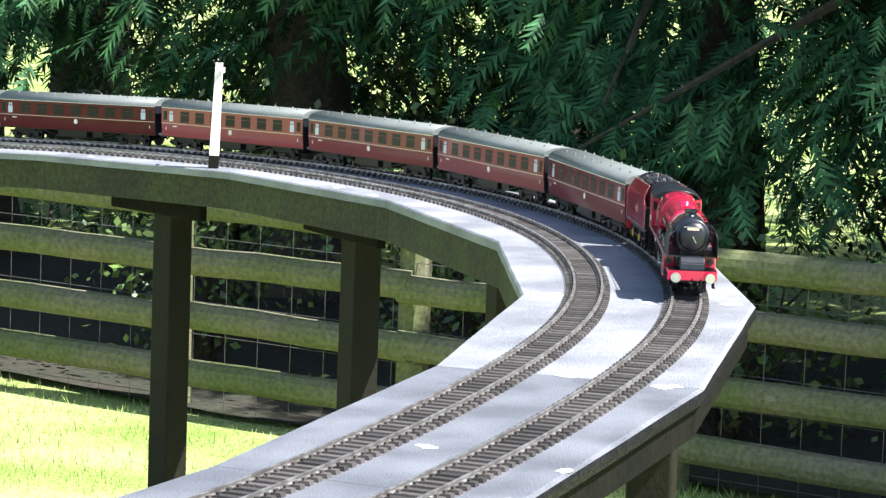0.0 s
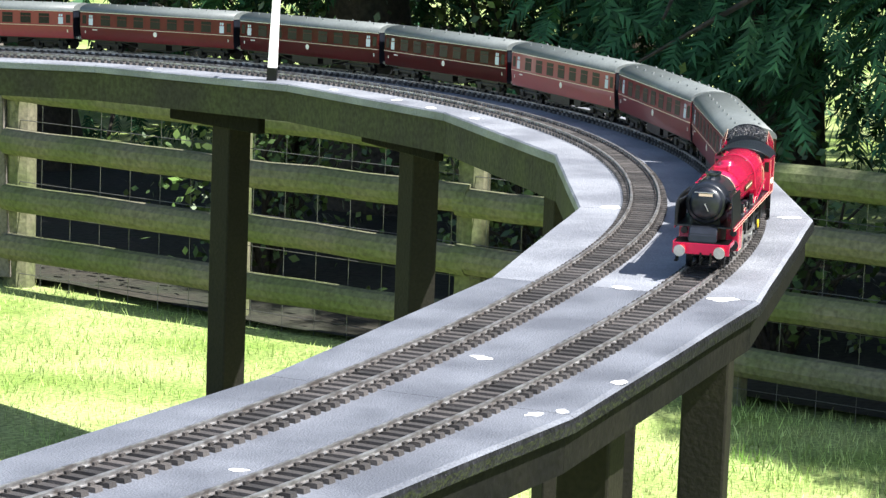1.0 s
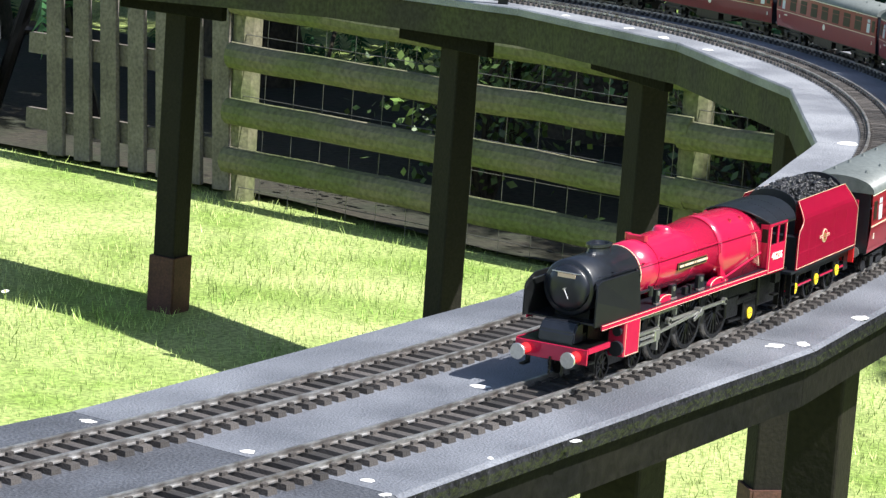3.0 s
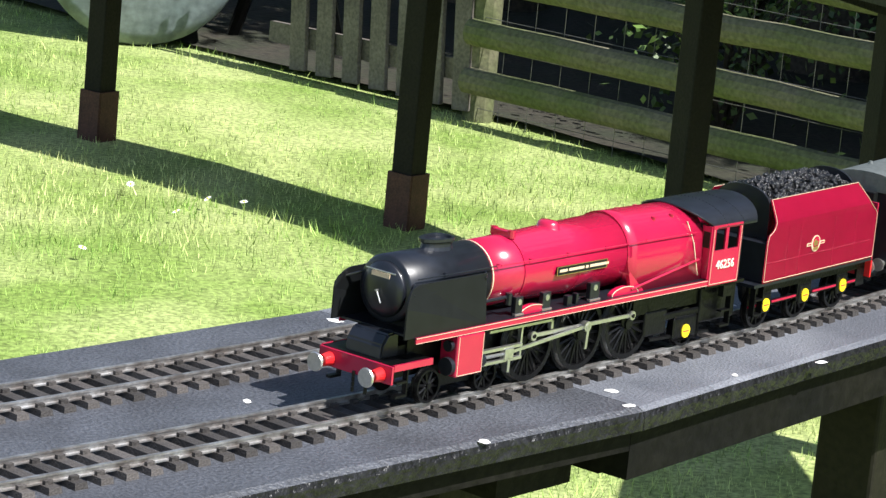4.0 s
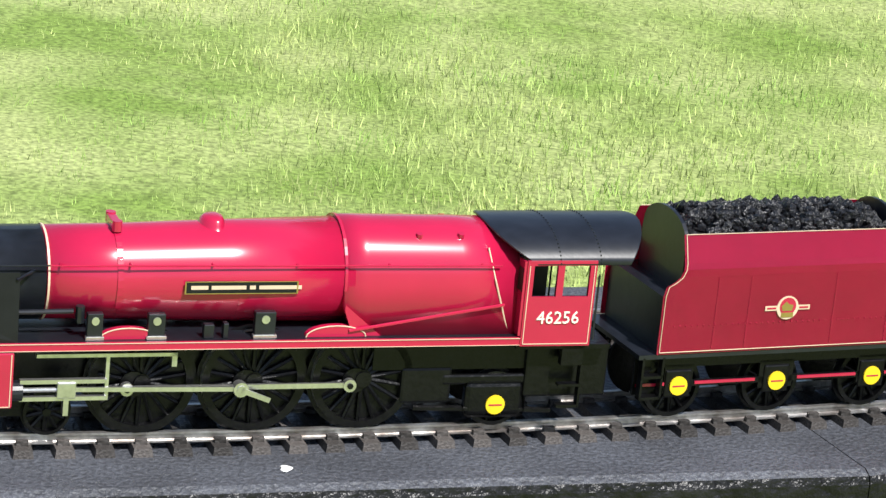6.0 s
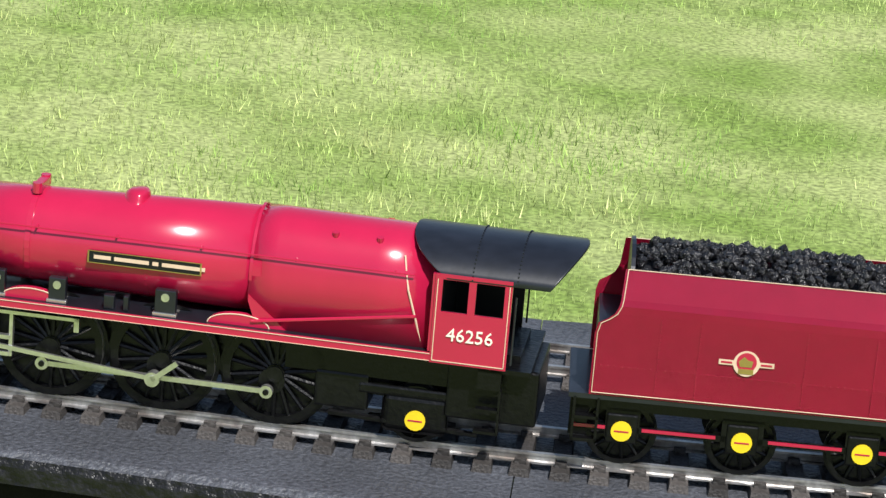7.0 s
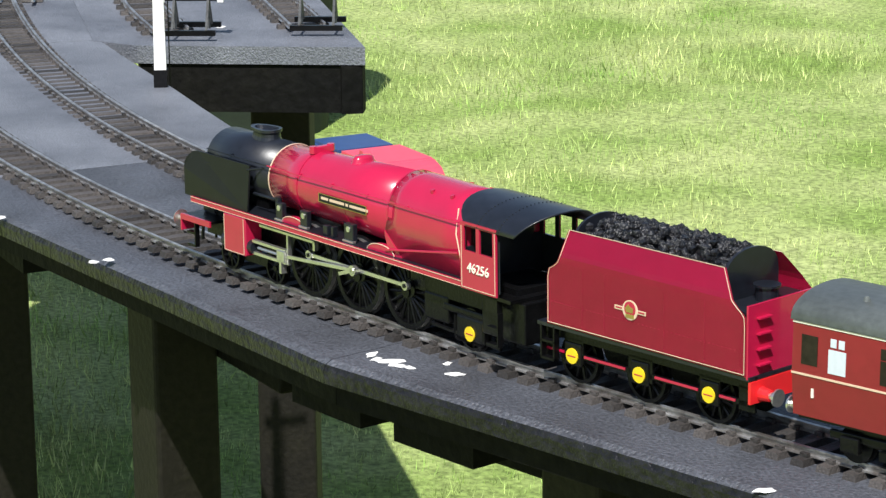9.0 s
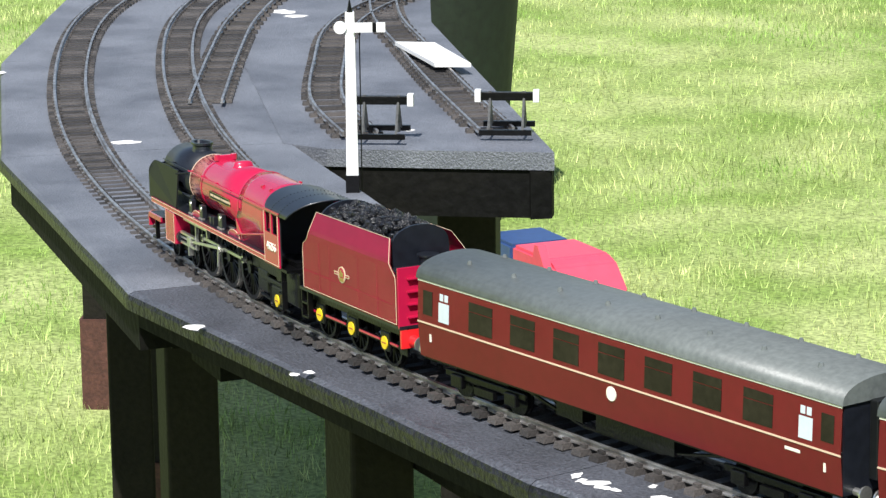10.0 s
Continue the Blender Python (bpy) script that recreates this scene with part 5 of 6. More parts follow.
def half_round(bm, a, b, w, d):
    """A half-round rail from a to b, flat side away from the lawn."""
    t = (b - a).normalized()
    ring = [(-w / 2, 0)] + [(-w / 2 * math.cos(math.pi * i / 6), -d * math.sin(math.pi * i / 6)) for i in range(1, 6)] + [(w / 2, 0)]
    n = 5
    path = []
    for i in range(n + 1):
        p = a.lerp(b, i / n) + Vector((0, 0, 0.006 * noise.noise(a + Vector((i * 0.7, 0, 0)))))
        path.append((p, UPV, FN))
    sweep(bm, path, ring)
    bmesh.ops.recalc_face_normals(bm, faces=bm.faces)


def fence(u0, u1, step, zs):
    n = max(1, round((u1 - u0) / step))
    ob = empty("post_and_rail_fence", "weathered greenish half-round post and rail fence with wire netting", "fence")
    for i in range(n + 1):
        p = FA + FD * (u0 + (u1 - u0) * i / n) + FN * 0.05
        bm = bmesh.new()
        rod(bm, (p.x, p.y, GZ - 0.1), (p.x, p.y, zs[-1] + 0.06), 0.052, 0.048, n=10)
        part("post", bm, M_FENCE, ob)
    for i in range(n):
        for z in zs:
            a = FA + FD * (u0 + (u1 - u0) * i / n - 0.02)
            b = FA + FD * (u0 + (u1 - u0) * (i + 1) / n + 0.02)
            a.z = z + random.uniform(-0.012, 0.012)
            b.z = z + random.uniform(-0.012, 0.012)
            bm = bmesh.new()
            half_round(bm, a, b, 0.088, 0.04)
            part("rail", bm, M_FENCE, ob)
    bm = bmesh.new()
    z = GZ + 0.05
    while z < zs[-1]:
        a, b = FA + FD * u0 + FN * 0.012, FA + FD * u1 + FN * 0.012
        rod(bm, (a.x, a.y, z), (b.x, b.y, z), 0.0012, n=4)
        z += 0.1
    u = u0
    while u < u1:
        p = FA + FD * u + FN * 0.012
        rod(bm, (p.x, p.y, GZ), (p.x, p.y, zs[-1]), 0.0010, n=4)
        u += 0.12
    part("wire_netting", bm, M_WIRE, ob)


def picket_gate():
    ob = empty("picket_gate", "weathered grey wooden picket gate leaning at the fence end", "gate")
    a = FA - FD * 0.02
    for i in range(7):
        p = a - FD * (0.10 + i * 0.125) + FN * 0.0
        bm = bmesh.new()
        vs = box(bm, -0.036, 0.036, -0.010, 0.010, GZ + 0.03, -0.22 - 0.02 * (i % 3), 0.003, m=None)
        bmesh.ops.transform(bm, matrix=Matrix.Translation((p.x, p.y, 0)) @ pose(0, 0, 0, 0, 0, math.degrees(math.atan2(FD.y, FD.x))) @ pose(0, 0, 0, 0, -4, 0), verts=bm.verts)
        part("picket", bm, M_PICKET, ob)
    for z in (GZ + 0.16, GZ + 0.42, GZ + 0.66):
        p, q = a - FD * 0.04 + FN * 0.03, a - FD * 0.95 + FN * 0.03
        bm = bmesh.new()
        sweep(bm, [(Vector((p.x, p.y, z)), UPV, FN), (Vector((q.x, q.y, z - 0.02)), UPV, FN)], [(-0.035, -0.012), (0.035, -0.012), (0.035, 0.014), (-0.035, 0.014)])
        bmesh.ops.recalc_face_normals(bm, faces=bm.faces)
        part("cross_rail", bm, M_PICKET, ob)


def raw_mesh(name, v, loops, starts, totals, mat):
    me = bpy.data.meshes.new(name)
    me.vertices.add(len(v))
    me.vertices.foreach_set("co", np.asarray(v, float).ravel())
    me.loops.add(len(loops))
    me.loops.foreach_set("vertex_index", loops)
    me.polygons.add(len(starts))
    me.polygons.foreach_set("loop_start", starts)
    me.update(calc_edges=True)
    me.materials.append(mat)
    return me


def frond_template(rg):
    """A drooping flat conifer spray: a stem with side leaflets, all triangles."""
    v = []
    n = 7
    for i in range(n):
        t = i / n
        w = 0.34 * (1 - t) ** 0.7 * (0.35 + t) * 1.5
        x = t
        for q in (-1, 1):
            v += [(x, 0, -0.25 * t * t), (x + 0.13, 0, -0.25 * (t + .13) ** 2), (x + 0.22 + 0.1 * rg.uniform(), q * w, -0.25 * (t + .2) ** 2 - 0.10 * rg.uniform())]
    v += [(0.9, -0.03, -0.22), (0.9, 0.03, -0.22), (1.12, 0, -0.36)]
    return np.array(v)


def crown_mesh(name, centres, sizes, outs, seed, mat, size_range, droop=0.6):
    """Sprays set on points, growing outwards and down."""
    rg = np.random.default_rng(seed)
    tpl = [frond_template(rg) for _ in range(5)]
    out = []
    for c, o_, sz in zip(centres, outs, sizes):
        t = tpl[rg.integers(5)] * sz
        a = math.atan2(o_[1], o_[0]) + rg.uniform(-0.9, 0.9)
        pitch = droop * rg.uniform(0.2, 1.5)
        roll = rg.uniform(-0.8, 0.8)
        ca, sa, cp, sp, cr, sr = math.cos(a), math.sin(a), math.cos(pitch), math.sin(pitch), math.cos(roll), math.sin(roll)
        x, y, z = t[:, 0], t[:, 1] * cr - t[:, 2] * sr, t[:, 1] * sr + t[:, 2] * cr
        x, z = x * cp + z * sp, -x * sp + z * cp
        out.append(np.stack([c[0] + x * ca - y * sa, c[1] + x * sa + y * ca, c[2] + z], 1))
    v = np.concatenate(out)
    n = len(v)
    return raw_mesh(name, v, np.arange(n), np.arange(0, n, 3), None, mat)


def conifer(x, y, rad, low, high, seed, count, trunk=0.16, size=(0.09, 0.22)):
    rg = np.random.default_rng(seed)
    ob = empty("conifer_tree", "dark green conifer with drooping feathery sprays", "tree", "conifers", Matrix.Translation((x, y, 0)))
    bm = bmesh.new()
    prev = None
    n = 14
    for i in range(13):
        z = GZ - 0.1 + (high - GZ) * i / 12
        r = trunk * (1 - 0.75 * i / 12) * (1.35 if i == 0 else 1)
        cx, cy = 0.05 * math.sin(i * 0.9 + seed), 0.05 * math.cos(i * 1.3 + seed)
        row = [bm.verts.new((cx + math.cos(2 * math.pi * k / n) * r * (1 + 0.13 * math.sin(k * 2.1 + i)), cy + math.sin(2 * math.pi * k / n) * r * (1 + 0.13 * math.cos(k * 1.7 + i)), z)) for k in range(n)]
        if prev:
            for k in range(n):
                bm.faces.new((prev[k], prev[(k + 1) % n], row[(k + 1) % n], row[k]))
        prev = row
    part("trunk", bm, M_BARK, ob, "rough grey brown trunk", smooth=True)
    bm = bmesh.new()
    pts, outs = [], []
    limbs = 34
    for i in range(limbs):
        f = (i + 0.5) / limbs
        z = low + (high - low) * f ** 1.15 * 0.96
        a = i * 2.399 + seed
        L = rad * (1 - f) ** 0.55 * rg.uniform(0.8, 1.12)
        dz = 0.18 * L
        end = (math.cos(a) * L, math.sin(a) * L, z - 0.25 * L)
        mid = (math.cos(a) * L * 0.5, math.sin(a) * L * 0.5, z + 0.06)
        rod(bm, (0, 0, z - 0.05), mid, 0.028, 0.018, n=5)
        rod(bm, mid, end, 0.018, 0.005, n=5)
        m = int(count / limbs)
        t = rg.uniform(0.22, 1.0, m) ** 0.75
        side = rg.normal(0, 0.16, m) * L * (0.4 + t)
        px = math.cos(a) * L * t - math.sin(a) * side
        py = math.sin(a) * L * t + math.cos(a) * side
        pz = z + 0.1 * np.sin(t * 3.1) - 0.25 * L * t ** 2 - 0.22 * np.abs(side) - rg.uniform(0, 0.35, m)
        pts.append(np.stack([px, py, pz], 1))
        outs.append(np.stack([np.full(m, math.cos(a)), np.full(m, math.sin(a))], 1) + rg.normal(0, 0.35, (m, 2)))
    part("branchwork", bm, M_BARK, ob)
    pts, outs = np.concatenate(pts), np.concatenate(outs)
    me = crown_mesh("crown", pts, rg.uniform(*size, len(pts)), outs, seed, M_FROND, size)
    c = new("crown", me)
    c.parent = ob
    c["label"] = "drooping blue-green conifer sprays"
    return ob


def shrub(x, y, hgt, rad, seed, count, leaf=0.035, low=0.1):
    rg = np.random.default_rng(seed)
    ob = empty("shrub", "leafy green hedge shrub in shade", "shrub", "hedge shrubs", Matrix.Translation((x, y, GZ)))
    bm = bmesh.new()
    tips = []
    for i in range(16):
        a, L = rg.uniform(0, 6.28), rg.uniform(0.3, 1.0)
        e = Vector((math.cos(a) * rad * L, math.sin(a) * rad * L, hgt * rg.uniform(0.35, 1.0)))
        m = e * 0.5 + Vector((rg.uniform(-.08, .08), rg.uniform(-.08, .08), 0.08))
        rod(bm, (0, 0, -0.05), m, 0.012, 0.008, n=5)
        rod(bm, m, e, 0.008, 0.002, n=5)
        tips += [m, e, (m + e) / 2]
    part("branchwork", bm, M_BARK, ob)
    k = rg.integers(0, len(tips), count)
    c = np.array([tips[i] for i in k]) + rg.normal(0, 0.14, (count, 3)) * [1, 1, 0.9]
    c[:, 2] = np.maximum(c[:, 2], low * rg.uniform(0.3, 1, count))
    d1 = rg.normal(0, 1, (count, 3))
    d1 /= np.linalg.norm(d1, axis=1)[:, None]
    d2 = np.cross(d1, rg.normal(0, 1, (count, 3)))
    d2 /= np.linalg.norm(d2, axis=1)[:, None]
    L = rg.uniform(0.6, 1.3, (count, 1)) * leaf
    quad = np.stack([c, c + d1 * L * 0.5 + d2 * L * 0.33, c + d1 * L, c + d1 * L * 0.5 - d2 * L * 0.33], 1).reshape(-1, 3)
    me = raw_mesh("foliage", quad, np.arange(4 * count), np.arange(0, 4 * count, 4), None, M_LEAF)
    f = new("foliage", me)
    f.parent = ob


def daisy(x, y, seed):
    rr = random.Random(seed)
    ob = empty("daisy", "small white lawn daisy with a yellow eye", "flower", "daisies", Matrix.Translation((x, y, GZ)) @ pose(0, 0, 0, rr.uniform(10, 35), 0, rr.uniform(0, 360)))
    bm = bmesh.new()
    rod(bm, (0, 0, -0.02), (0, 0, 0.035), 0.0009, n=5)
    part("stalk", bm, M_BLADE, ob)
    bm = bmesh.new()
    for i in range(11):
        a = 2 * math.pi * i / 11
        b = a + 0.25
        c = [bm.verts.new(p) for p in ((0, 0, 0.035), (math.cos(a - 0.22) * 0.009, math.sin(a - 0.22) * 0.009, 0.037), (math.cos(a) * 0.0125, math.sin(a) * 0.0125, 0.036), (math.cos(a + 0.22) * 0.009, math.sin(a + 0.22) * 0.009, 0.037))]
        bm.faces.new(c)
    part("petals", bm, M_WHITE, ob)
    bm = bmesh.new()
    rod(bm, (0, 0, 0.035), (0, 0, 0.039), 0.0035, 0.002, n=8)
    part("eye", bm, M_YELLOW, ob)


def red_toy():
    """A red and blue folded plastic section lying on the lawn."""
    ob = empty("plastic_toy", "red and blue plastic toy section lying on the lawn", "toy", "", Matrix.Translation((-5.075, 5.221, GZ)) @ pose(0, 0, 0, 0, 0, -22))
    bm = bmesh.new()
    pts = [(-0.14, 0.0), (0.19, 0.0), (0.11, 0.07), (0.07, 0.082), (-0.14, 0.076)]
    extrude_profile(bm, pts, -0.07, 0.11)
    bmesh.ops.bevel(bm, geom=bm.edges[:], offset=0.008, segments=2, affect="EDGES")
    part("red_shell", bm, M_TOYRED, ob, "bright red plastic shell")
    bm = bmesh.new()
    extrude_profile(bm, [(-0.40, 0.0), (-0.145, 0.0), (-0.145, 0.074), (-0.33, 0.07)], -0.07, 0.10)
    bmesh.ops.bevel(bm, geom=bm.edges[:], offset=0.008, segments=2, affect="EDGES")
    part("blue_side", bm, M_BLUE, ob, "dark blue plastic side")
    bm = bmesh.new()
    extrude_profile(bm, [(0.02, 0.005), (0.06, 0.12), (0.08, 0.12), (0.17, 0.005)], -0.095, -0.073)
    part("side_flange", bm, M_TOYRED, ob)


def shade_sheet():
    """A dark sheet behind the fence; its colour paints in the shade under the trees."""
    bm = bmesh.new()
    n = 24
    rows = []
    for i in range(n + 1):
        u = -9 + 22 * i / n
        row = []
        for k, w in enumerate((0.05, 0.6, 1.2, 2.0, 2.7)):
            q = FA + FD * u + FN * (w + 0.12 * noise.noise(Vector((u * 1.3, w, 0))) * (1 if k in (0, 4) else 0))
            row.append(bm.verts.new((q.x, q.y, GZ + 0.024 + 0.02 * noise.noise(Vector((q.x, q.y, 5))))))
        rows.append(row)
    for a, b in zip(rows, rows[1:]):
        for k in range(4):
            bm.faces.new((a[k], a[k + 1], b[k + 1], b[k]))
    bmesh.ops.recalc_face_normals(bm, faces=bm.faces)
    tagged(link("ground_bed", bm, M_SHADE_BED, smooth=True), "dark ground sheet under the trees, coloured for deep shade", "soil", kind="structure")


def dark_form():
    """A tall, rounded, dark green form beyond the sidings, narrower at its foot."""
    ob = empty("covered_stack", "tall dark green rounded form standing on the lawn", "covered stack", "", Matrix.Translation((-5.86, 5.52, GZ)))
    bm = bmesh.new()
    rings = []
    for z, r in ((0, 0.20), (0.2, 0.215), (0.5, 0.24), (0.75, 0.26), (0.9, 0.26), (0.97, 0.2), (0.98, 0.01)):
        rings.append([bm.verts.new((math.cos(2 * math.pi * i / 24) * r * (1 + 0.05 * math.sin(i * 3.0)), math.sin(2 * math.pi * i / 24) * r, z)) for i in range(24)])
    for a, b in zip(rings, rings[1:]):
        for i in range(24):
            bm.faces.new((a[i], a[(i + 1) % 24], b[(i + 1) % 24], b[i]))
    part("sheet", bm, M_DARK_GREEN, ob, smooth=True)


def grey_drum():
    """A big dull grey plastic drum on its side, at the lawn's edge."""
    p = Vector((3.52, 10.35, 0))
    ob = empty("plastic_drum", "large dull grey round drum lying at the lawn edge", "drum", "", Matrix.Translation((p.x, p.y, GZ)) @ pose(0, 0, 0, 0, 0, -17))
    bm = bmesh.new()
    r = 0.37
    rings = []
    for y, q in ((-0.30, 0.0), (-0.30, 0.85), (-0.28, 0.97), (-0.22, 1.0), (0.25, 1.0), (0.3, 0.95), (0.3, 0.0)):
        rings.append([bm.verts.new((math.cos(2 * math.pi * i / 40) * r * max(q, 0.001), y, r + math.sin(2 * math.pi * i / 40) * r * max(q, 0.001))) for i in range(40)])
    for a, b in zip(rings, rings[1:]):
        for i in range(40):
            bm.faces.new((a[i], a[(i + 1) % 40], b[(i + 1) % 40], b[i]))
    bmesh.ops.recalc_face_normals(bm, faces=bm.faces)
    part("shell", bm, M_DRUM, ob, smooth=True)
    bm = bmesh.new()
    for q in (-1, 1):
        rod(bm, (0.55, 0.1, 0.72), (0.55 + q * 0.2, 0.1, 0.0), 0.025, n=8)
    rod(bm, (0.44, 0.1, 0.36), (0.66, 0.1, 0.36), 0.018, n=8)
    part("trestle", bm, M_FRAME, ob)


def white_board(pts, z, name, label):
    bm = bmesh.new()
    a = [bm.verts.new((x, y, z + 0.006)) for x, y in pts]
    b = [bm.verts.new((x, y, z)) for x, y in pts]
    bm.faces.new(a)
    bm.faces.new(b[::-1])
    for i in range(len(a)):
        bm.faces.new((a[i], b[i], b[(i + 1) % len(a)], a[(i + 1) % len(a)]))
    bmesh.ops.recalc_face_normals(bm, faces=bm.faces)
    bm.transform(FAR_YARD)
    tagged(link(name, bm, M_SIGNAL), label, "panel")


# ---- put the place together ----
build_ground()
for s0, s1 in zip(JOINTS, JOINTS[1:]):
    deck_section(s0 + 0.0004, s1 - 0.0004)
for s, off in ((-9.2, -0.1), (-8.10, 0.03), (-6.86, -0.1), (-5.80, -0.145), (-5.06, -0.1), (-4.3, -0.1), (-3.55, -0.16), (-2.6, -0.02), (-1.87, -0.02), (-1.24, -0.02),
               (-0.53, -0.04), (0.438, -0.07), (1.33, -0.07), (2.335, -0.04), (2.96, -0.02), (3.7, -0.07), (4.5, -0.07), (5.3, -0.07)):
    deck_post(s, off)
yard()
free_post(-5.02, 3.74)
free_post(-3.579, 3.159, 0.962)
free_post(-3.055, 2.913, 0.962)
fence(-0.02, 6.9, 0.84, (GZ + 0.13, GZ + 0.30, GZ + 0.48, GZ + 0.65))
picket_gate()
signal(line(-5.51, -0.236), 56, 0.245, 0.021, lean=2)
signal(Vector((-2.706, 2.365, -0.045)), 46, 0.235, 0.015)
buffer_stop(-2.80, 2.47, radians(130))
buffer_stop(-2.70, 2.60, radians(130))
white_board([(-3.30, 2.965), (-3.25, 3.0), (-3.07, 2.90), (-3.11, 2.865)], 0.0135, "white_panel", "white rectangular panel lying on the siding")
white_board([(-4.31, 3.07), (-4.14, 3.16), (-4.45, 3.42), (-4.60, 3.33)], 0.0005, "white_slab", "white flat slab on the deck")
SPOTS = [(-1.609, 0.082, 0.012), (-1.655, -0.094, 0.014), (-0.997, -0.065, 0.012), (-0.997, -0.158, 0.01), (-0.317, -0.079, 0.007), (-0.62, -0.065, 0.009),
         (-0.884, 0.098, 0.008), (-0.771, 0.078, 0.006), (-0.589, -0.225, 0.01), (-1.4, 0.06, 0.012), (-1.43, 0.08, 0.01), (-0.625, 0.05, 0.009),
         (-0.6, 0.087, 0.008), (-0.408, 0.088, 0.009), (0.091, 0.073, 0.006), (0.113, -0.102, 0.01), (0.204, 0.067, 0.006), (0.657, 0.048, 0.007),
         (1.768, 0.076, 0.01), (1.655, 0.056, 0.009), (1.7, 0.086, 0.007), (1.541, 0.067, 0.005), (1.995, 0.044, 0.01), (1.904, 0.034, 0.008),
         (1.881, 0.083, 0.007), (1.8, 0.09, 0.005), (2.425, 0.045, 0.01), (2.45, 0.03, 0.006), (2.901, 0.069, 0.01), (2.085, 0.082, 0.011),
         (3.513, 0.052, 0.018), (3.105, 0.092, 0.014), (2.901, 0.085, 0.008), (4.08, -0.054, 0.018), (4.669, 0.097, 0.014), (5.259, -0.305, 0.025),
         (5.2, -0.33, 0.02), (4.057, -0.427, 0.008), (4.307, -0.456, 0.012), (-2.21, -0.08, 0.016), (-2.19, 0.05, 0.02), (-2.22, 0, 0.014),
         (-2.95, -0.06, 0.016), (-2.98, 0.06, 0.018), (-3, -0.21, 0.022), (-3.3, -0.17, 0.02), (-4.9, -0.245, 0.014), (-4.7, -0.25, 0.018),
         (-4.45, -0.25, 0.012), (-5.2, -0.25, 0.012), (-6, -0.25, 0.01)]
for i, (s, off, r) in enumerate(SPOTS):
    p = line(s + float(np.interp(s, [-1, -0.4, 0.2, 0.6, 2, 2.5], [0, -0.01, -0.03, -0.045, -0.045, -0.02])), off + (0.012 if off > 0 else 0))
    splash(p.x, p.y, p.z + (0.001 if off < INN else 0), r * (0.62 if -1 < s < 3 else 0.85), i, 1.4, head(s) + i)
for i in range(5):
    p = line(2.44 + 0.012 * i, 0.072 + 0.004 * (i % 2))
    splash(p.x, p.y, p.z, 0.0035 + 0.0015 * (i % 3), 90 + i, 2.0, head(2.5) + 0.5 * i)
for i, (x, y) in enumerate(((2.628, 6.748), (2.694, 6.703), (2.47, 6.926), (2.026, 6.868), (2.146, 6.232), (2.50, 6.60))):
    daisy(0.234 + (x - 0.234) * 1.11, -0.06 + (y + 0.06) * 1.11, i)
red_toy()
grey_drum()

curve_track("siding_track", [(-2.825, 2.455), (-3.05, 2.60), (-3.30, 2.83), (-3.50, 3.03), (-3.64, 3.22), (-3.74, 3.42)], "brown siding track on the yard deck")
curve_track("outer_siding_track", [(-2.71, 2.59), (-3.02, 2.80), (-3.30, 3.00), (-3.56, 3.19), (-3.85, 3.45)], "brown outer siding track on the yard deck")
curve_track("branch_track", [tuple(flat_line(4.3, -GAP)[:2]), (-3.46, 2.76), (-3.70, 3.0), (-3.90, 3.24), (-4.05, 3.5)], "brown branch track curving off the main line")

loco = locomotive()
space_out(loco)
tend = tender()
first = coach()
coaches = [first] + [copy_thing(first, Matrix()) for _ in range(7)]

# trees behind the fence and along its run; past u = 8 unseen, added to block sun
for i, (u, n_, rad, low, high, cnt, tr) in enumerate(((6.3, 1.0, 2.0, 0.15, 6.0, 5200, 0.20), (4.7, 1.7, 2.1, -0.12, 6.5, 5600, 0.24), (3.2, 2.0, 1.9, 0.12, 6.0, 4600, 0.17), (1.6, 2.2, 1.9, 0.18, 6.0, 4600, 0.15),
                                                     (-0.1, 2.2, 1.9, 0.30, 6.0, 3800, 0.17), (-1.8, 2.2, 2.0, 0.35, 6.0, 3600, 0.18), (8.3, 1.6, 2.1, 0.0, 6.5, 3600, 0.2), (10.2, 1.8, 2.1, 0.0, 6.5, 3000, 0.2), (2.4, 4.6, 2.2, -0.5, 7.0, 2600, 0.2), (5.6, 4.4, 2.2, -0.7, 7.0, 2600, 0.2), (-3.4, 2.0, 2.0, 0.1, 6.0, 2600, 0.18),
                                                     # (8.2, 0.4) is an unseen tree, set there to shade the front sprays
                                                     (-0.4, 4.8, 2.4, -0.6, 7.0, 2800, 0.2), (-3.0, 4.6, 2.4, -0.6, 7.0, 2600, 0.2), (8.2, 0.4, 1.9, 0.9, 6.5, 2600, 0.2), (7.6, 3.6, 2.3, -0.7, 7.0, 2600, 0.2), (4.4, 3.3, 1.9, -0.6, 6.0, 2400, 0.18), (-5.2, 3.2, 2.2, -0.6, 6.0, 2400, 0.18))):
    q = FA + FD * u + FN * n_
    conifer(q.x, q.y, rad, low, high, 11 + i, int(cnt * 2.2), tr)
for i, (u, n_, hg, rd, cnt) in enumerate(((0.5, 0.7, 0.75, 0.4, 1500), (1.5, 0.8, 0.8, 0.45, 1700), (2.4, 0.7, 0.6, 0.4, 1500), (3.4, 1.2, 0.9, 0.5, 1800), (4.4, 1.0, 0.6, 0.5, 1500),
                                          (0.4, 2.6, 1.7, 0.8, 3500), (2.2, 3.0, 1.8, 0.8, 3500), (4.0, 3.2, 1.6, 0.8, 3500), (-1.2, 3.2, 1.7, 0.8, 3500), (5.6, 2.6, 1.3, 0.7, 2500))):
    q = FA + FD * u + FN * n_
    shrub(q.x, q.y, hg, rd, 40 + i, cnt)
shade_sheet()
dark_form()
build_grass()
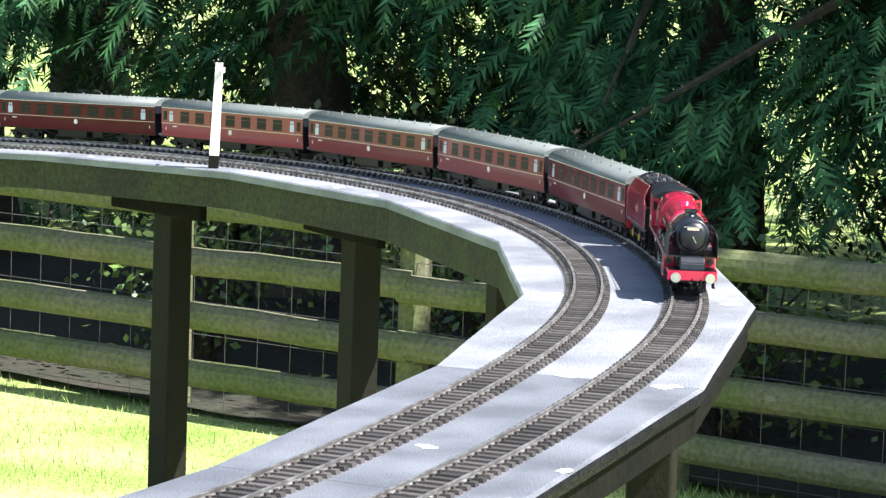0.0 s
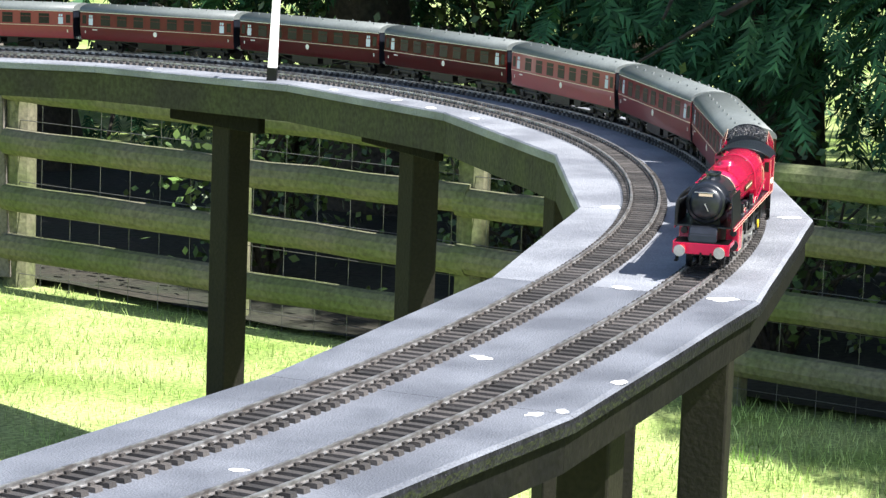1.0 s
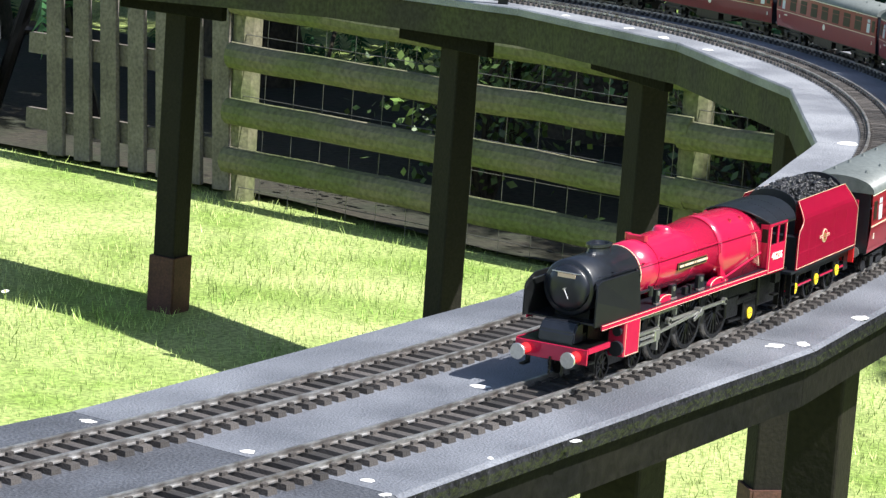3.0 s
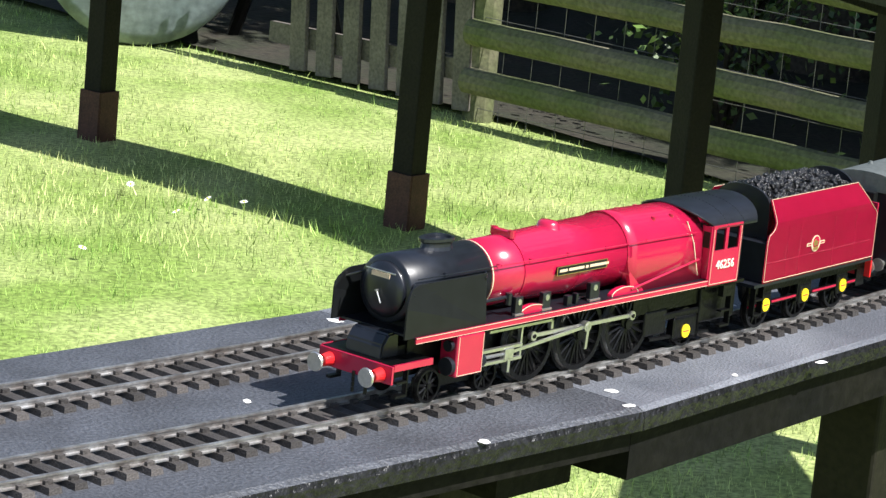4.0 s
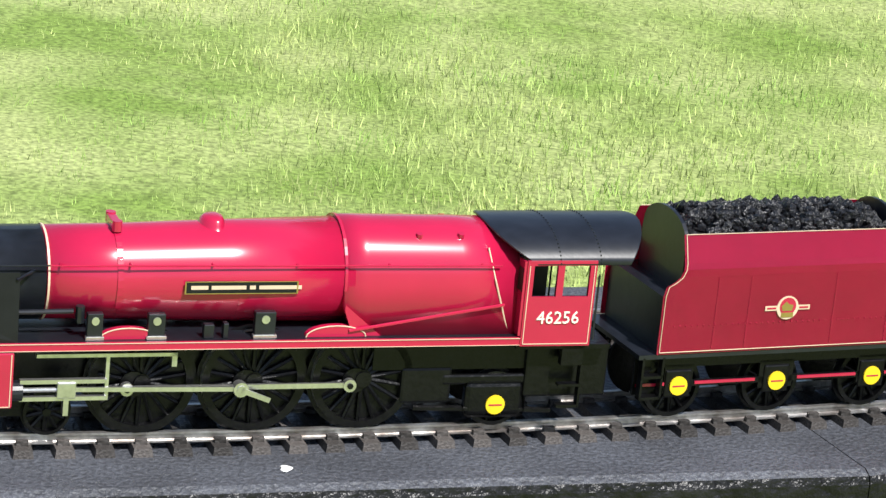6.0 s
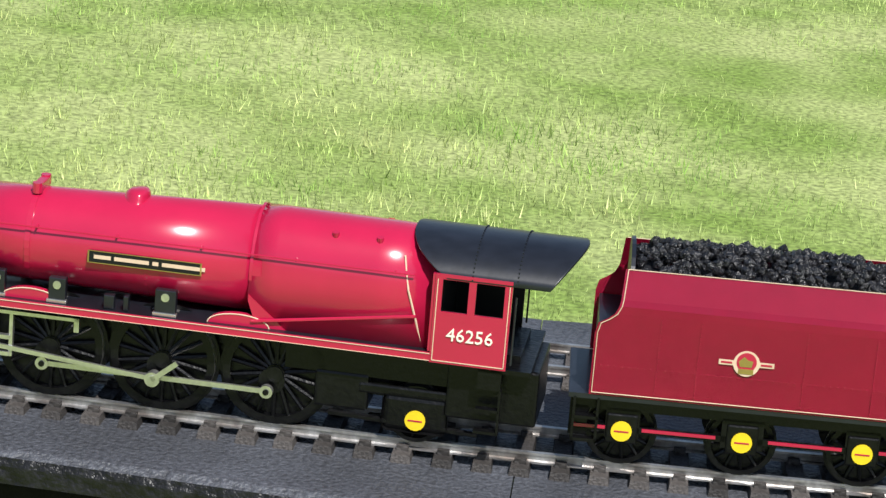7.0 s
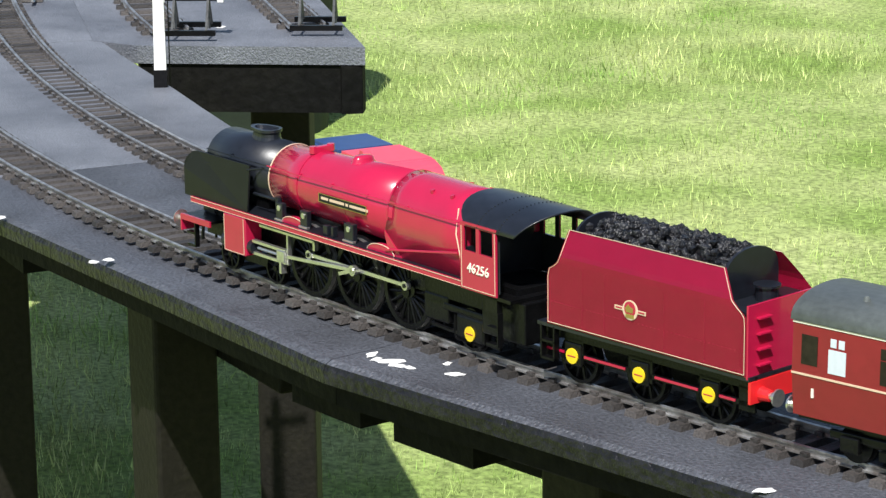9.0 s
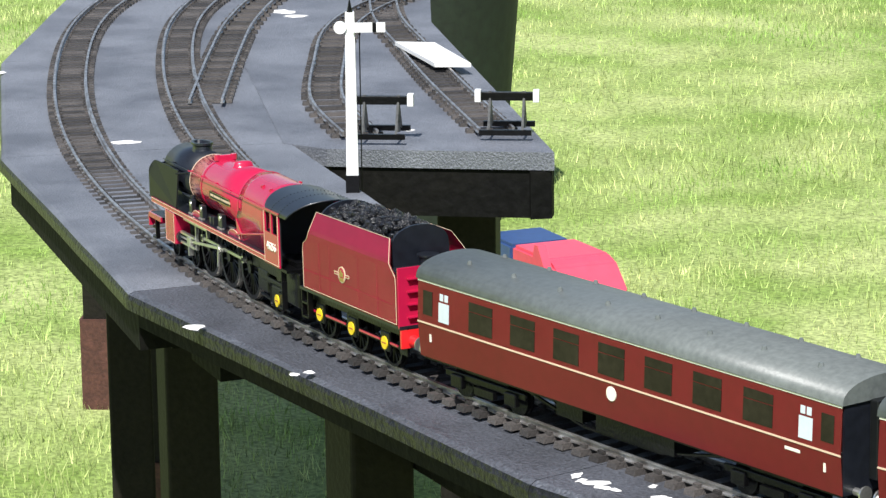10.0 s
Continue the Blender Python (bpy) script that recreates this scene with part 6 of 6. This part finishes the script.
build_track("outer_track", 0.0, -9.3, 6.3, -2.9, 3.9, "brown-sleepered model track the train runs on")
build_track("inner_track", -GAP, -9.3, 6.3, -2.9, 3.9, "brown-sleepered empty inner model track")

# ---- what moves ----
SPEED, START = 0.64171, -3.36316      # of the trailing axle along the line


def lead(t):
    """Where the trailing axle is: the train eases a little on the bend."""
    return START + SPEED * t + float(np.interp(t, [0.0, 0.5, 1.0, 1.5, 2.0, 2.2, 3.3, 3.5, 3.7, 4.0, 4.5, 5.0, 5.5, 6.0, 6.2, 7.3, 7.5, 8.0, 8.5, 9.0, 9.5, 10.0], [-0.0032, -0.0008, 0.0017, 0.0044, 0.0074, 0.0087, 0.0159, 0.0168, 0.0171, 0.0152, 0.0046, 0.0009, -0.0103, -0.016, -0.0176, -0.0183, -0.0177, -0.0146, -0.0096, -0.0016, -0.0023, -0.0019]))


def ride(s, a, b):
    """The pose of a vehicle whose origin is at s and whose pivots lie at a and b from it."""
    p, q = line(along(s, a)), line(along(s, b))
    d = (q - p).normalized()
    o_ = p - d * a
    return Matrix.Translation(o_) @ Matrix.Rotation(math.atan2(d.y, d.x), 4, "Z") @ Matrix.Rotation(-math.asin(d.z), 4, "Y")


def motions():
    times = [0.2 * i for i in range(51)]
    walk(loco, [(t, ride(lead(t), R(1.5), R(9.0))) for t in times])
    walk(tend, [(t, ride(along(lead(t), -R(6.13)), R(-2.286), R(2.286))) for t in times])
    for k, c in enumerate(coaches):
        walk(c, [(t, ride(along(lead(t), -0.333 - 0.573 * (k + 0.5)), -CL / 2 + 0.085, CL / 2 - 0.085)) for t in times])
    for w, r, ph in MOVERS["spin"]:
        step = 1 / 15 if r > R(0.9) else 1 / 30
        n = round(10 / step)
        x, y, z = w.location
        walk(w, [(i * step, pose(x, y, z, 0, math.degrees((lead(i * step) - lead(6.2)) / r) + ph, 0)) for i in range(n + 1)])
    for cr, co, xh, rc, L, ph in MOVERS["rods"]:
        a, b, c, d = [], [], [], []
        for i in range(151):
            t = i / 15
            th = (lead(t) - lead(6.2)) / RD + radians(ph)
            px, pz = math.sin(th) * CRANK, math.cos(th) * CRANK
            ax = TOP + RD
            a.append((t, pose(R(2.78) + px, 0, ax + pz)))
            zx = Z(1.03)
            dz = zx - (ax + pz)
            dx = math.sqrt(L * L - dz * dz)
            b.append((t, pose(R(4.99) + px, 0, ax + pz, 0, -math.degrees(math.atan2(dz, dx)), 0)))
            c.append((t, pose(R(4.99) + px + dx, 0, zx)))
            d.append((t, pose(R(4.99) + px, 0, ax + pz, 0, math.degrees(th) + 150, 0)))
        for part_, rows in ((cr, a), (co, b), (xh, c), (rc, d)):
            walk(part_, rows)


motions()
